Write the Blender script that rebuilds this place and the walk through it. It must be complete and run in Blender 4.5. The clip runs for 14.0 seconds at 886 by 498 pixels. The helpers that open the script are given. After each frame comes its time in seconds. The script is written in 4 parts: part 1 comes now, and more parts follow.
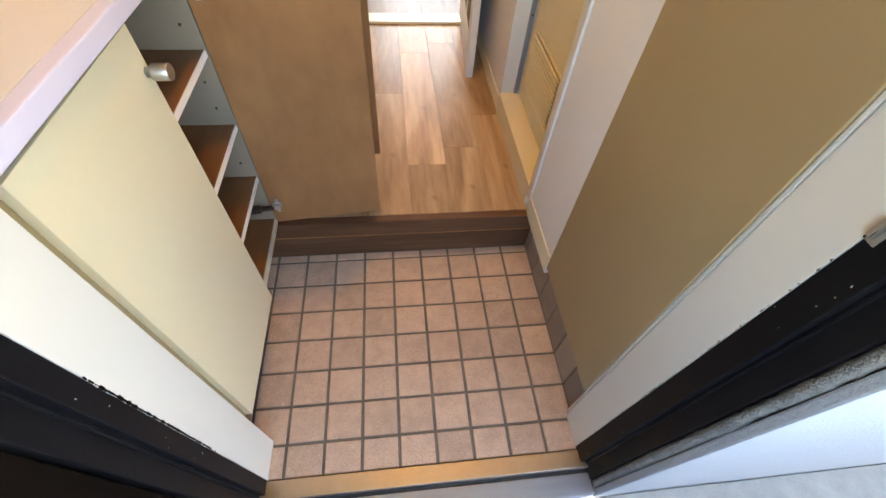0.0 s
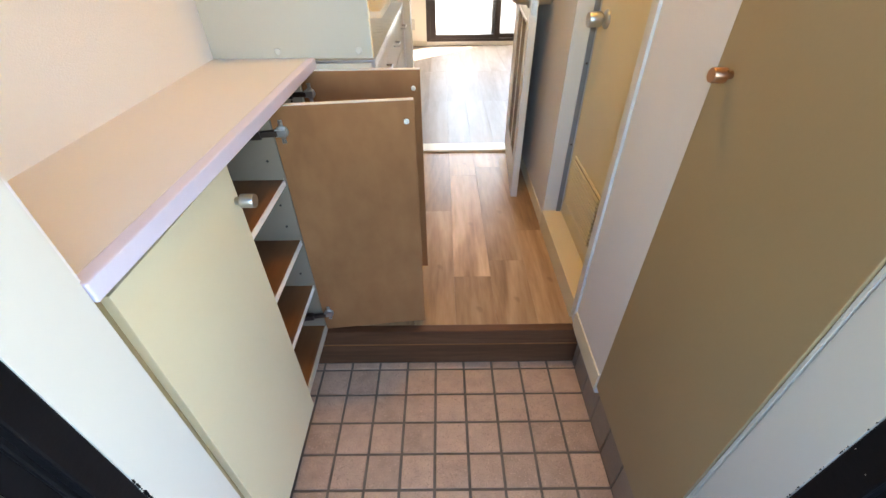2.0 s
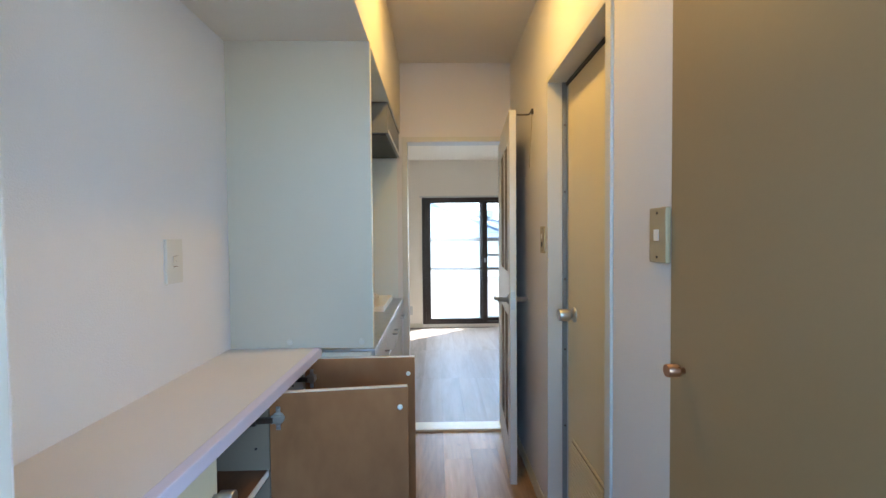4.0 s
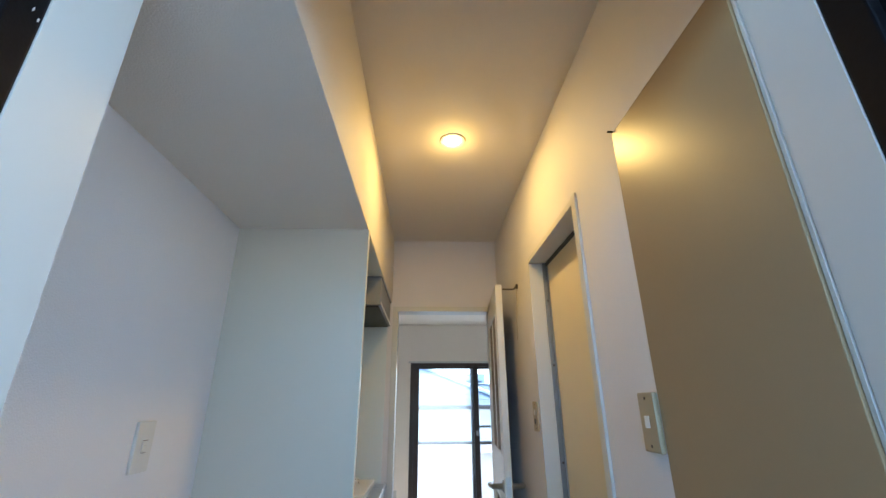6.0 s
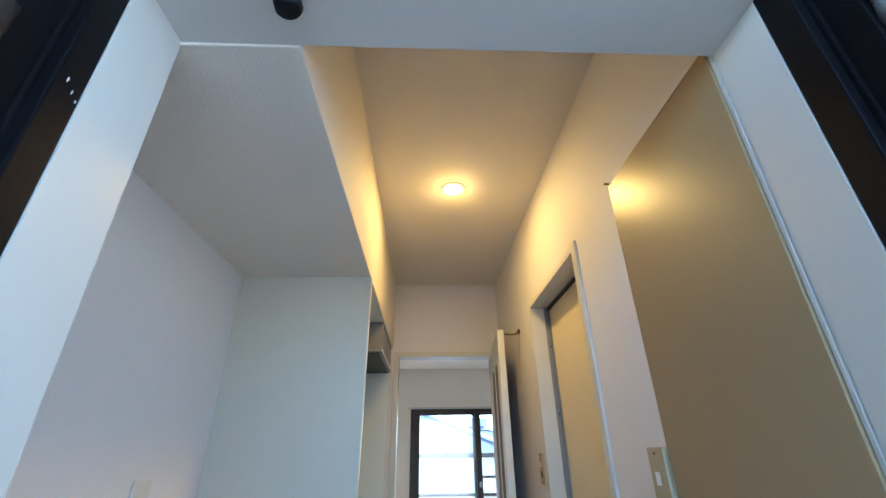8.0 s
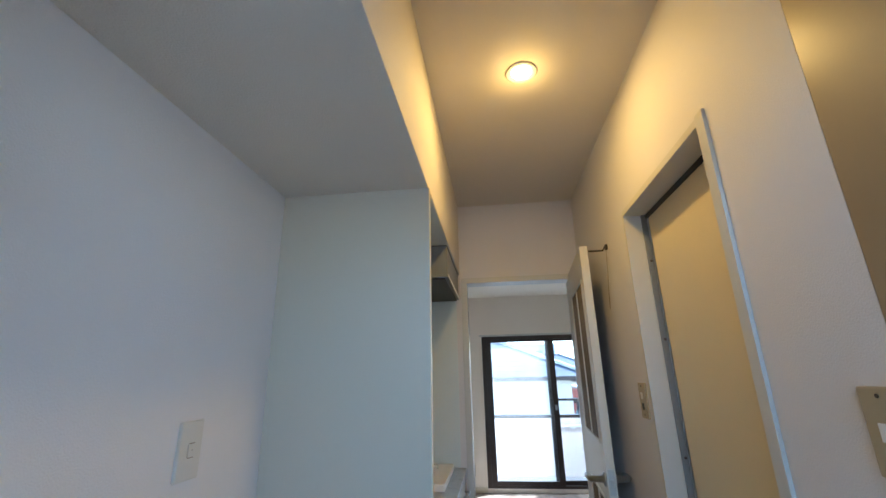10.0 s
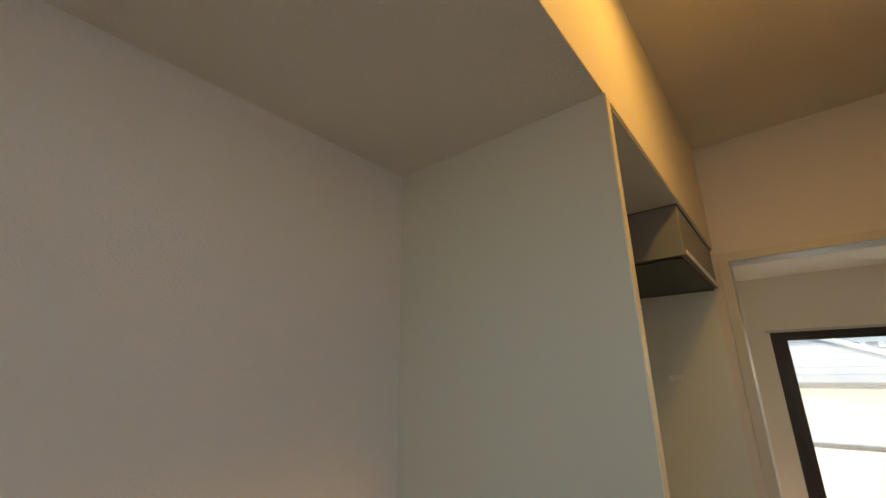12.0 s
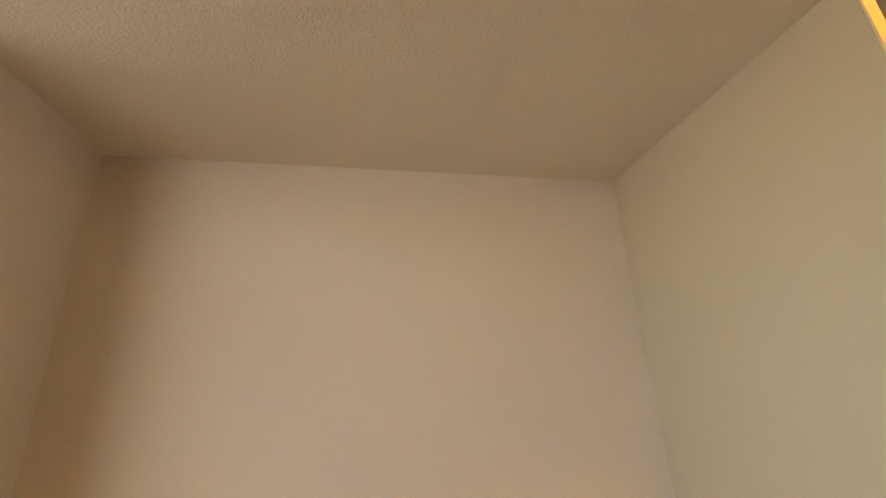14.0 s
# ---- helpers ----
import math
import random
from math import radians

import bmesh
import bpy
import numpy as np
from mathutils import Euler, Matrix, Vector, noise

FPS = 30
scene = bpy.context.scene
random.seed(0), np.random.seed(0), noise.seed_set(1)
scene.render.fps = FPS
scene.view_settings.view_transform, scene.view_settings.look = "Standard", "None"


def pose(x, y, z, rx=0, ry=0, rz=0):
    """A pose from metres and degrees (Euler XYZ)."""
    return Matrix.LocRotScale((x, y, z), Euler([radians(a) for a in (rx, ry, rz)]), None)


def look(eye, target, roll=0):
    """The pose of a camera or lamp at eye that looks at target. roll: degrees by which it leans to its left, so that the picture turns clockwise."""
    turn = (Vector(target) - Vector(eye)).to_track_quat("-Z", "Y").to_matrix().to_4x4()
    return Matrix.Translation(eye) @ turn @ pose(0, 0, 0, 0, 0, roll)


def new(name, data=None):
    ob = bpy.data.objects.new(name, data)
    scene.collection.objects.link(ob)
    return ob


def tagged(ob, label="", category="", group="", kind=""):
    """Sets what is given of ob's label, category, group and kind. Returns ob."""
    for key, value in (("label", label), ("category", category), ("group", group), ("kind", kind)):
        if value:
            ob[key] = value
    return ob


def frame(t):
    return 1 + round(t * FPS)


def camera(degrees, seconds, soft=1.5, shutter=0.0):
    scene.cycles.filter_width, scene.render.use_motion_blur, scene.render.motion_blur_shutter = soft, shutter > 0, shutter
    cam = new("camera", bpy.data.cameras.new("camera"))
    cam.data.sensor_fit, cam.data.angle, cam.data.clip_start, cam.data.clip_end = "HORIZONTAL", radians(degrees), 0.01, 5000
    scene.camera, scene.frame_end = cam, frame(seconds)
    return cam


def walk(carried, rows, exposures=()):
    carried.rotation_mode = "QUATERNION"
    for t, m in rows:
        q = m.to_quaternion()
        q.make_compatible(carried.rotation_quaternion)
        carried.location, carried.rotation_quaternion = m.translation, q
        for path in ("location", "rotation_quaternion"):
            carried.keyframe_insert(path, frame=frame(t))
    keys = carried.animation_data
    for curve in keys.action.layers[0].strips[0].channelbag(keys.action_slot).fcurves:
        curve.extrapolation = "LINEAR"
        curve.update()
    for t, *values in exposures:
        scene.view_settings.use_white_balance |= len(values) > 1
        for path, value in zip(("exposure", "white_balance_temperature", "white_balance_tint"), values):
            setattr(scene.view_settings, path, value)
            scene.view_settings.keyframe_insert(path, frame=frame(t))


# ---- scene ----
cam = camera(94.0, 14.0)

PATH = [
    (0, (0.029, 0.018, 1.341), (0.236, 1.211, -0.251), 5.1),
    (0.2, (0.026, 0.017, 1.34), (0.163, 1.215, -0.256), 3.5),
    (0.5, (0.031, 0.015, 1.344), (0.087, 1.224, -0.248), 1.6),
    (1, (0.036, 0.014, 1.353), (0.037, 1.282, -0.194), 0.1),
    (1.5, (0.037, 0.014, 1.361), (0.025, 1.416, -0.066), -0.5),
    (2, (0.036, 0.004, 1.374), (0.033, 1.577, 0.139), -0.7),
    (2.5, (0.036, -0.006, 1.393), (0.048, 1.738, 0.414), -0.6),
    (3, (0.04, -0.02, 1.406), (0.063, 1.864, 0.733), -0.7),
    (3.5, (0.042, -0.04, 1.423), (0.069, 1.93, 1.077), -0.7),
    (4, (0.045, -0.058, 1.433), (0.079, 1.941, 1.376), -0.5),
    (4.2, (0.044, -0.066, 1.439), (0.082, 1.933, 1.486), -0.4),
    (6.5, (0.046, -0.12, 1.482), (0.132, 1.704, 2.299), -0.4),
    (6.8, (0.048, -0.128, 1.489), (0.133, 1.668, 2.365), -0.4),
    (7, (0.045, -0.133, 1.493), (0.138, 1.647, 2.4), -0.6),
    (7.2, (0.046, -0.139, 1.495), (0.141, 1.627, 2.428), -0.8),
    (9.3, (0.008, -0.04, 1.483), (-0.034, 1.847, 2.143), -0.6),
    (9.5, (0.009, -0.003, 1.49), (-0.077, 1.893, 2.12), -0.7),
    (9.7, (0.01, 0.038, 1.494), (-0.122, 1.939, 2.102), -0.9),
    (10, (0.005, 0.155, 1.519), (-0.212, 2.056, 2.101), -1.2),
    (10.5, (-0.004, 0.38, 1.59), (-0.415, 2.249, 2.172), -1.3),
    (11, (-0.016, 0.512, 1.626), (-0.682, 2.306, 2.207), -1.1),
    (11.5, (0.0, 0.633, 1.638), (-0.952, 2.294, 2.217), -0.3),
    (12, (-0.011, 0.714, 1.634), (-1.221, 2.194, 2.221), -0.7),
    (12.4, (-0.051, 0.768, 1.64), (-1.452, 2.062, 2.243), -1.3),
    (13, (-0.043, 0.815, 1.676), (-1.723, 1.726, 2.267), -1.6),
    (13.2, (-0.023, 0.822, 1.675), (-1.76, 1.61, 2.277), -2.0),
    (13.5, (0.018, 0.827, 1.675), (-1.781, 1.451, 2.287), -2.5),
    (14, (0.078, 0.82, 1.665), (-1.774, 1.182, 2.327), -2.6),
]
walk(cam, [(t, look(eye, target, roll)) for t, eye, target, roll in PATH],
     [(0, 3.99, 7650, 12), (1.5, 3.95, 7150, 10), (2.0, 3.82, 6650, 8), (2.5, 3.58, 6150, 6), (3.5, 3.24, 5500, 3), (4.2, 3.02, 5200, 3),
      (6.5, 2.82, 4850, 3), (7.2, 2.98, 4850, 3), (9.5, 2.65, 4800, 3), (10.5, 2.44, 5100, 4), (11.5, 2.14, 6100, 7), (12.5, 2.06, 9300, 9),
      (13.2, 2.3, 12000, 13), (14, 2.95, 9600, 13)])

# ---- light ----
world = bpy.data.worlds.new("sky")
scene.world = world
world.use_nodes = True
wn = world.node_tree.nodes
sky = wn.new("ShaderNodeTexSky")
sky.sky_type, sky.sun_disc = "NISHITA", False
SUN_EL, SUN_AZ = 38.0, 50.0  # azimuth from +y towards +x
sky.sun_elevation, sky.sun_rotation = radians(SUN_EL), radians(SUN_AZ)
world.node_tree.links.new(sky.outputs[0], wn["Background"].inputs[0])
wn["Background"].inputs[1].default_value = 0.15

sun = new("sun", bpy.data.lights.new("sun", "SUN"))
sun.data.energy, sun.data.angle, sun.data.color = 5.0, radians(0.5), (1.0, 0.94, 0.85)
sa, se = radians(SUN_AZ), radians(SUN_EL)
sun.matrix_world = look((0, 0, 0), (-math.sin(sa) * math.cos(se), -math.cos(sa) * math.cos(se), -math.sin(se)))

# added area lamp outside the window, stands in for more sky in the room
balcony_fill = new("balcony_fill_lamp", bpy.data.lights.new("balcony_fill_lamp", "AREA"))
balcony_fill.data.shape, balcony_fill.data.size, balcony_fill.data.size_y = "RECTANGLE", 1.7, 0.9
balcony_fill.data.energy, balcony_fill.data.color = 28.0, (0.94, 0.97, 1.0)
balcony_fill.matrix_world = look((0.7, 6.25, 2.42), (0.3, 3.4, 1.2))

LAMP = (0.154, 1.393)
bulb = new("downlight_bulb", bpy.data.lights.new("downlight_bulb", "AREA"))
bulb.data.shape, bulb.data.size = "DISK", 0.075
bulb.data.energy, bulb.data.color = 1.05, (1.0, 0.53, 0.11)
bulb.matrix_world = look((LAMP[0], LAMP[1], 2.519), (LAMP[0], LAMP[1], 0))
spread = new("downlight_spread_fill", bpy.data.lights.new("downlight_spread_fill", "POINT"))  # added lamp hung below the frosted lens, stands in for its sideways scatter
spread.data.energy, spread.data.color, spread.data.shadow_soft_size = 0.21, (1.0, 0.53, 0.11), 0.03
spread.matrix_world = Matrix.Translation((LAMP[0], LAMP[1], 2.455))


# ---- materials ----
def mat(name, base, rough=0.5, metal=0.0, vary=0.08, scale=6.0, fine=90.0, bump=0.05, stretch=(1, 1, 1), rand=0.0,
        spec=0.5, bump_scale=None, dark=None, rv=0.025, speck=0.0):
    """A plain surface: two scales of tone, fine relief, a little change of gloss; rand varies it from piece to piece."""
    m = bpy.data.materials.new(name)
    m.use_nodes = True
    n, l = m.node_tree.nodes, m.node_tree.links
    b = n["Principled BSDF"]
    tc = n.new("ShaderNodeTexCoord")
    mp = n.new("ShaderNodeMapping")
    mp.inputs["Scale"].default_value = stretch
    l.new(tc.outputs["Object"], mp.inputs["Vector"])
    info = n.new("ShaderNodeObjectInfo")
    off = n.new("ShaderNodeMath")
    off.operation, off.inputs[1].default_value = "MULTIPLY", 37.0
    l.new(info.outputs["Random"], off.inputs[0])
    vec = n.new("ShaderNodeVectorMath")
    vec.operation = "ADD"
    l.new(mp.outputs[0], vec.inputs[0])
    l.new(off.outputs[0], vec.inputs[1])
    big, small = n.new("ShaderNodeTexNoise"), n.new("ShaderNodeTexNoise")
    for node, s, d in ((big, scale, 4), (small, fine, 3)):
        node.inputs["Scale"].default_value, node.inputs["Detail"].default_value = s, d
        l.new(vec.outputs[0], node.inputs["Vector"])
    mix = n.new("ShaderNodeMix")
    mix.data_type = "RGBA"
    lo = tuple(c * (1 - vary) for c in base) if dark is None else dark
    hi = tuple(min(1, c * (1 + vary)) for c in base)
    mix.inputs["A"].default_value, mix.inputs["B"].default_value = (*lo, 1), (*hi, 1)
    add = n.new("ShaderNodeMath")
    add.operation = "MULTIPLY_ADD"
    add.inputs[1].default_value = 0.35
    l.new(small.outputs["Fac"], add.inputs[0])
    sc = n.new("ShaderNodeMath")
    sc.operation, sc.inputs[1].default_value, sc.inputs[2].default_value = "MULTIPLY_ADD", 1.1, -0.2
    l.new(big.outputs["Fac"], sc.inputs[0])
    l.new(sc.outputs[0], add.inputs[2])
    l.new(add.outputs[0], mix.inputs["Factor"])
    out = mix.outputs["Result"]
    if rand:
        hsv = n.new("ShaderNodeHueSaturation")
        rr = n.new("ShaderNodeMapRange")
        rr.inputs["To Min"].default_value, rr.inputs["To Max"].default_value = 1 - rand, 1 + rand
        l.new(info.outputs["Random"], rr.inputs["Value"])
        l.new(rr.outputs[0], hsv.inputs["Value"])
        l.new(out, hsv.inputs["Color"])
        out = hsv.outputs[0]
    for lo_f, size, tone in ((0.60, 330.0, 0.55), (0.63, 210.0, 1.35)) if speck else ():
        sp, sr, sm = n.new("ShaderNodeTexNoise"), n.new("ShaderNodeMapRange"), n.new("ShaderNodeMix")
        sp.inputs["Scale"].default_value, sp.inputs["Detail"].default_value = size, 1
        sr.inputs["From Min"].default_value, sr.inputs["From Max"].default_value, sr.inputs["To Max"].default_value = lo_f, lo_f + 0.10, speck
        sm.data_type = "RGBA"
        sm.inputs["B"].default_value = (*[min(1, c * tone) for c in base], 1)
        l.new(vec.outputs[0], sp.inputs["Vector"])
        l.new(sp.outputs["Fac"], sr.inputs["Value"])
        l.new(sr.outputs[0], sm.inputs["Factor"])
        l.new(out, sm.inputs["A"])
        out = sm.outputs["Result"]
    l.new(out, b.inputs["Base Color"])
    rg = n.new("ShaderNodeMapRange")
    rg.inputs["To Min"].default_value, rg.inputs["To Max"].default_value = max(0.02, rough - rv), min(1, rough + rv)
    l.new(big.outputs["Fac"], rg.inputs["Value"])
    l.new(rg.outputs[0], b.inputs["Roughness"])
    b.inputs["Metallic"].default_value, b.inputs["Specular IOR Level"].default_value = metal, spec
    if bump:
        bp = n.new("ShaderNodeBump")
        bp.inputs["Strength"].default_value, bp.inputs["Distance"].default_value = bump, 0.004
        if bump_scale:
            tex = n.new("ShaderNodeTexNoise")
            tex.inputs["Scale"].default_value, tex.inputs["Detail"].default_value = bump_scale, 2
            l.new(tc.outputs["Object"], tex.inputs["Vector"])
            l.new(tex.outputs["Fac"], bp.inputs["Height"])
        else:
            l.new(small.outputs["Fac"], bp.inputs["Height"])
        l.new(bp.outputs[0], b.inputs["Normal"])
    return m


def wood(name, ramp, rough=0.35, grain=(9, 0.7, 9), rand=0.12, knots=True, bump=0.04, spec=0.5):
    """Wood with long grain along the small axis of grain; each board its own cut."""
    m = bpy.data.materials.new(name)
    m.use_nodes = True
    n, l = m.node_tree.nodes, m.node_tree.links
    b = n["Principled BSDF"]
    tc, mp, info = n.new("ShaderNodeTexCoord"), n.new("ShaderNodeMapping"), n.new("ShaderNodeObjectInfo")
    mp.inputs["Scale"].default_value = grain
    off, vec = n.new("ShaderNodeMath"), n.new("ShaderNodeVectorMath")
    off.operation, off.inputs[1].default_value, vec.operation = "MULTIPLY", 53.0, "ADD"
    l.new(info.outputs["Random"], off.inputs[0])
    l.new(tc.outputs["Object"], mp.inputs["Vector"])
    l.new(mp.outputs[0], vec.inputs[0])
    l.new(off.outputs[0], vec.inputs[1])
    a, f = n.new("ShaderNodeTexNoise"), n.new("ShaderNodeTexNoise")
    a.inputs["Scale"].default_value, a.inputs["Detail"].default_value, a.inputs["Distortion"].default_value = 1.0, 5, 1.2
    f.inputs["Scale"].default_value, f.inputs["Detail"].default_value = 9.0, 4
    l.new(vec.outputs[0], a.inputs["Vector"])
    l.new(vec.outputs[0], f.inputs["Vector"])
    mul = n.new("ShaderNodeMath")
    mul.operation, mul.inputs[1].default_value = "MULTIPLY_ADD", 0.3
    l.new(f.outputs["Fac"], mul.inputs[0])
    l.new(a.outputs["Fac"], mul.inputs[2])
    sub = n.new("ShaderNodeMath")
    sub.operation, sub.inputs[1].default_value = "SUBTRACT", 0.15
    l.new(mul.outputs[0], sub.inputs[0])
    cr = n.new("ShaderNodeValToRGB")
    el = cr.color_ramp.elements
    el[0].position, el[0].color = 0.28, (*ramp[0], 1)
    el[1].position, el[1].color = 0.72, (*ramp[2], 1)
    el.new(0.5).color = (*ramp[1], 1)
    l.new(sub.outputs[0], cr.inputs[0])
    out = cr.outputs[0]
    if knots:
        kn = n.new("ShaderNodeTexNoise")
        kn.inputs["Scale"].default_value, kn.inputs["Detail"].default_value = 7.0, 1
        l.new(tc.outputs["Object"], kn.inputs["Vector"])
        kr = n.new("ShaderNodeMapRange")
        kr.inputs["From Min"].default_value, kr.inputs["From Max"].default_value = 0.68, 0.76
        l.new(kn.outputs["Fac"], kr.inputs["Value"])
        kx = n.new("ShaderNodeMix")
        kx.data_type = "RGBA"
        kx.inputs["B"].default_value = (*[c * 0.55 for c in ramp[0]], 1)
        l.new(kr.outputs[0], kx.inputs["Factor"])
        l.new(out, kx.inputs["A"])
        out = kx.outputs["Result"]
    hsv, rr = n.new("ShaderNodeHueSaturation"), n.new("ShaderNodeMapRange")
    rr.inputs["To Min"].default_value, rr.inputs["To Max"].default_value = 1 - rand, 1 + rand
    l.new(info.outputs["Random"], rr.inputs["Value"])
    l.new(rr.outputs[0], hsv.inputs["Value"])
    l.new(out, hsv.inputs["Color"])
    l.new(hsv.outputs[0], b.inputs["Base Color"])
    rg = n.new("ShaderNodeMapRange")
    rg.inputs["To Min"].default_value, rg.inputs["To Max"].default_value = rough - 0.06, rough + 0.08
    l.new(a.outputs["Fac"], rg.inputs["Value"])
    l.new(rg.outputs[0], b.inputs["Roughness"])
    b.inputs["Specular IOR Level"].default_value = spec
    bp = n.new("ShaderNodeBump")
    bp.inputs["Strength"].default_value, bp.inputs["Distance"].default_value = bump, 0.002
    l.new(f.outputs["Fac"], bp.inputs["Height"])
    l.new(bp.outputs[0], b.inputs["Normal"])
    return m


def glass(name, haze=0.0):
    """Thin clear pane; haze adds the dust that scatters light."""
    m = bpy.data.materials.new(name)
    m.use_nodes = True
    n, l = m.node_tree.nodes, m.node_tree.links
    n.remove(n["Principled BSDF"])
    clear, gloss, mix, fr = n.new("ShaderNodeBsdfTransparent"), n.new("ShaderNodeBsdfGlossy"), n.new("ShaderNodeMixShader"), n.new("ShaderNodeFresnel")
    clear.inputs[0].default_value = (0.93, 0.96, 0.97, 1)
    gloss.inputs["Roughness"].default_value = 0.02
    l.new(fr.outputs[0], mix.inputs[0])
    l.new(clear.outputs[0], mix.inputs[1])
    l.new(gloss.outputs[0], mix.inputs[2])
    out = mix.outputs[0]
    if haze:
        dust, mx = n.new("ShaderNodeBsdfTranslucent"), n.new("ShaderNodeMixShader")
        dust.inputs[0].default_value = (0.9, 0.9, 0.88, 1)
        mx.inputs[0].default_value = haze
        l.new(out, mx.inputs[1])
        l.new(dust.outputs[0], mx.inputs[2])
        out = mx.outputs[0]
    l.new(out, n["Material Output"].inputs[0])
    return m


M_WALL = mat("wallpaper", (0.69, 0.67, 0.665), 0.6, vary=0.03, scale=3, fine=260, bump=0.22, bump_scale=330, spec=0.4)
# lighter, warmer than M_WALL: bounce from the sunlit floor put into the colour
M_ROOM = mat("room_wallpaper_bounce_lit", (0.87, 0.80, 0.69), 0.6, vary=0.02, scale=3, fine=200, bump=0.2, bump_scale=300)
M_CEIL = mat("ceiling_paper", (0.72, 0.675, 0.59), 0.65, vary=0.04, scale=3, fine=220, bump=0.45, bump_scale=300)
M_WHITE = mat("white_gloss_paint", (0.59, 0.58, 0.54), 0.40, vary=0.006, scale=2, fine=60, bump=0.015, rv=0.0)
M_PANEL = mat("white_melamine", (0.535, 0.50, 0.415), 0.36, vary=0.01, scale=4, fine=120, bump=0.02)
M_COUNTER = mat("pale_laminate", (0.63, 0.615, 0.60), 0.42, vary=0.03, scale=5, fine=150, bump=0.02)
M_EDGE = mat("lilac_edge_band", (0.58, 0.56, 0.69), 0.4, vary=0.03, scale=8)
M_CREAM = mat("cream_laminate", (0.64, 0.575, 0.40), 0.42, vary=0.03, scale=4, fine=80, bump=0.02)
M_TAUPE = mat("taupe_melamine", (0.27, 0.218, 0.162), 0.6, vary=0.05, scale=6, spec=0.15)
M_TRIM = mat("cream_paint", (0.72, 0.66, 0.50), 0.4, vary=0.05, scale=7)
M_CLOSET = mat("tan_closet_paint", (0.318, 0.234, 0.125), 0.34, vary=0.04, scale=4, fine=120, bump=0.03)
M_BATH = mat("yellow_door_paint", (0.64, 0.56, 0.36), 0.4, vary=0.04, scale=5)
M_BLACK = mat("black_steel_paint", (0.0055, 0.0055, 0.0068), 0.42, vary=0.35, scale=14, bump=0.10, spec=0.11)
M_BROWN_STEEL = mat("dark_brown_steel_paint", (0.0045, 0.0028, 0.0021), 0.65, vary=0.25, scale=10, bump=0.06, spec=0.04)
M_CHROME = mat("nickel", (0.50, 0.505, 0.51), 0.33, 1.0, vary=0.05, scale=40)
M_COPPER = mat("copper_knob", (0.60, 0.36, 0.24), 0.28, 1.0, vary=0.05, scale=40)
M_STEEL = mat("stainless", (0.55, 0.56, 0.57), 0.28, 1.0, vary=0.05, scale=12, stretch=(1, 30, 1))
M_SILLSTEEL = mat("worn_sill_metal", (0.50, 0.43, 0.34), 0.38, 1.0, vary=0.12, scale=18, fine=120)
M_GREYMETAL = mat("grey_hood_paint", (0.19, 0.20, 0.21), 0.4, vary=0.05, scale=10)
M_DARK = mat("dark_recess", (0.03, 0.035, 0.04), 0.5, vary=0.2, scale=12)
M_BRONZE = mat("bronze_aluminium", (0.045, 0.032, 0.026), 0.35, 0.3, vary=0.15, scale=20)
M_TILE = mat("pink_terracotta_tile", (0.475, 0.348, 0.262), 0.55, vary=0.26, scale=22, fine=420, bump=0.35, rand=0.12, speck=0.95)
M_SKIRT = mat("grey_brown_tile", (0.27, 0.215, 0.175), 0.5, vary=0.18, scale=20, fine=300, bump=0.15, rand=0.15, speck=0.4)
M_GROUT = mat("grey_grout", (0.150, 0.130, 0.112), 0.9, vary=0.45, scale=16, bump=0.3)
M_CONC = mat("worn_mortar", (0.33, 0.32, 0.30), 0.9, vary=0.25, scale=18, fine=140, bump=0.6)
M_MORTAR = mat("pitted_mortar", (0.19, 0.183, 0.168), 0.95, vary=0.5, scale=45, fine=230, bump=1.0, speck=0.8)
M_STUCCO = mat("white_stucco", (0.34, 0.365, 0.395), 0.85, vary=0.05, scale=9, fine=160, bump=0.6)
M_PLASTIC = mat("ivory_plastic", (0.60, 0.575, 0.52), 0.35, vary=0.03, scale=20)
M_BEIGEPL = mat("beige_switch_plate", (0.40, 0.33, 0.20), 0.35, vary=0.04, scale=30)
M_WHITEPL = mat("white_plastic", (0.80, 0.80, 0.78), 0.3, vary=0.03, scale=20)
M_PLY = wood("brown_plywood", ((0.235, 0.104, 0.041), (0.297, 0.138, 0.056), (0.35, 0.168, 0.070)), 0.62, (3, 3, 1.6), 0.05, False, 0.05, 0.18)
M_SHELF = wood("brown_shelf_board", ((0.115, 0.050, 0.020), (0.165, 0.075, 0.030), (0.21, 0.10, 0.042)), 0.32, (6, 0.9, 6), 0.06, False, 0.03)
M_SILL = wood("dark_step_wood", ((0.070, 0.031, 0.015), (0.115, 0.052, 0.026), (0.165, 0.080, 0.042)), 0.5, (1.2, 14, 14), 0.1, False, 0.08, 0.25)
M_FLOOR = wood("walnut_floor", ((0.215, 0.124, 0.060), (0.405, 0.258, 0.137), (0.585, 0.41, 0.24)), 0.38, (7, 0.8, 7), 0.20, True, 0.03, 0.26)
# greyed copy of the walnut: window glare put into the room boards' colour
M_ROOMFLOOR = wood("room_floor_glare_grey", ((0.155, 0.112, 0.084), (0.225, 0.175, 0.138), (0.295, 0.24, 0.198)), 0.38, (7, 0.8, 7), 0.08, False, 0.02, 0.16)
# cream with shade put into it for filler and vent; plain tan for the cord
M_FILL = mat("shaded_cream_and_tan", (0.30, 0.235, 0.125), 0.5, vary=0.06, scale=9)
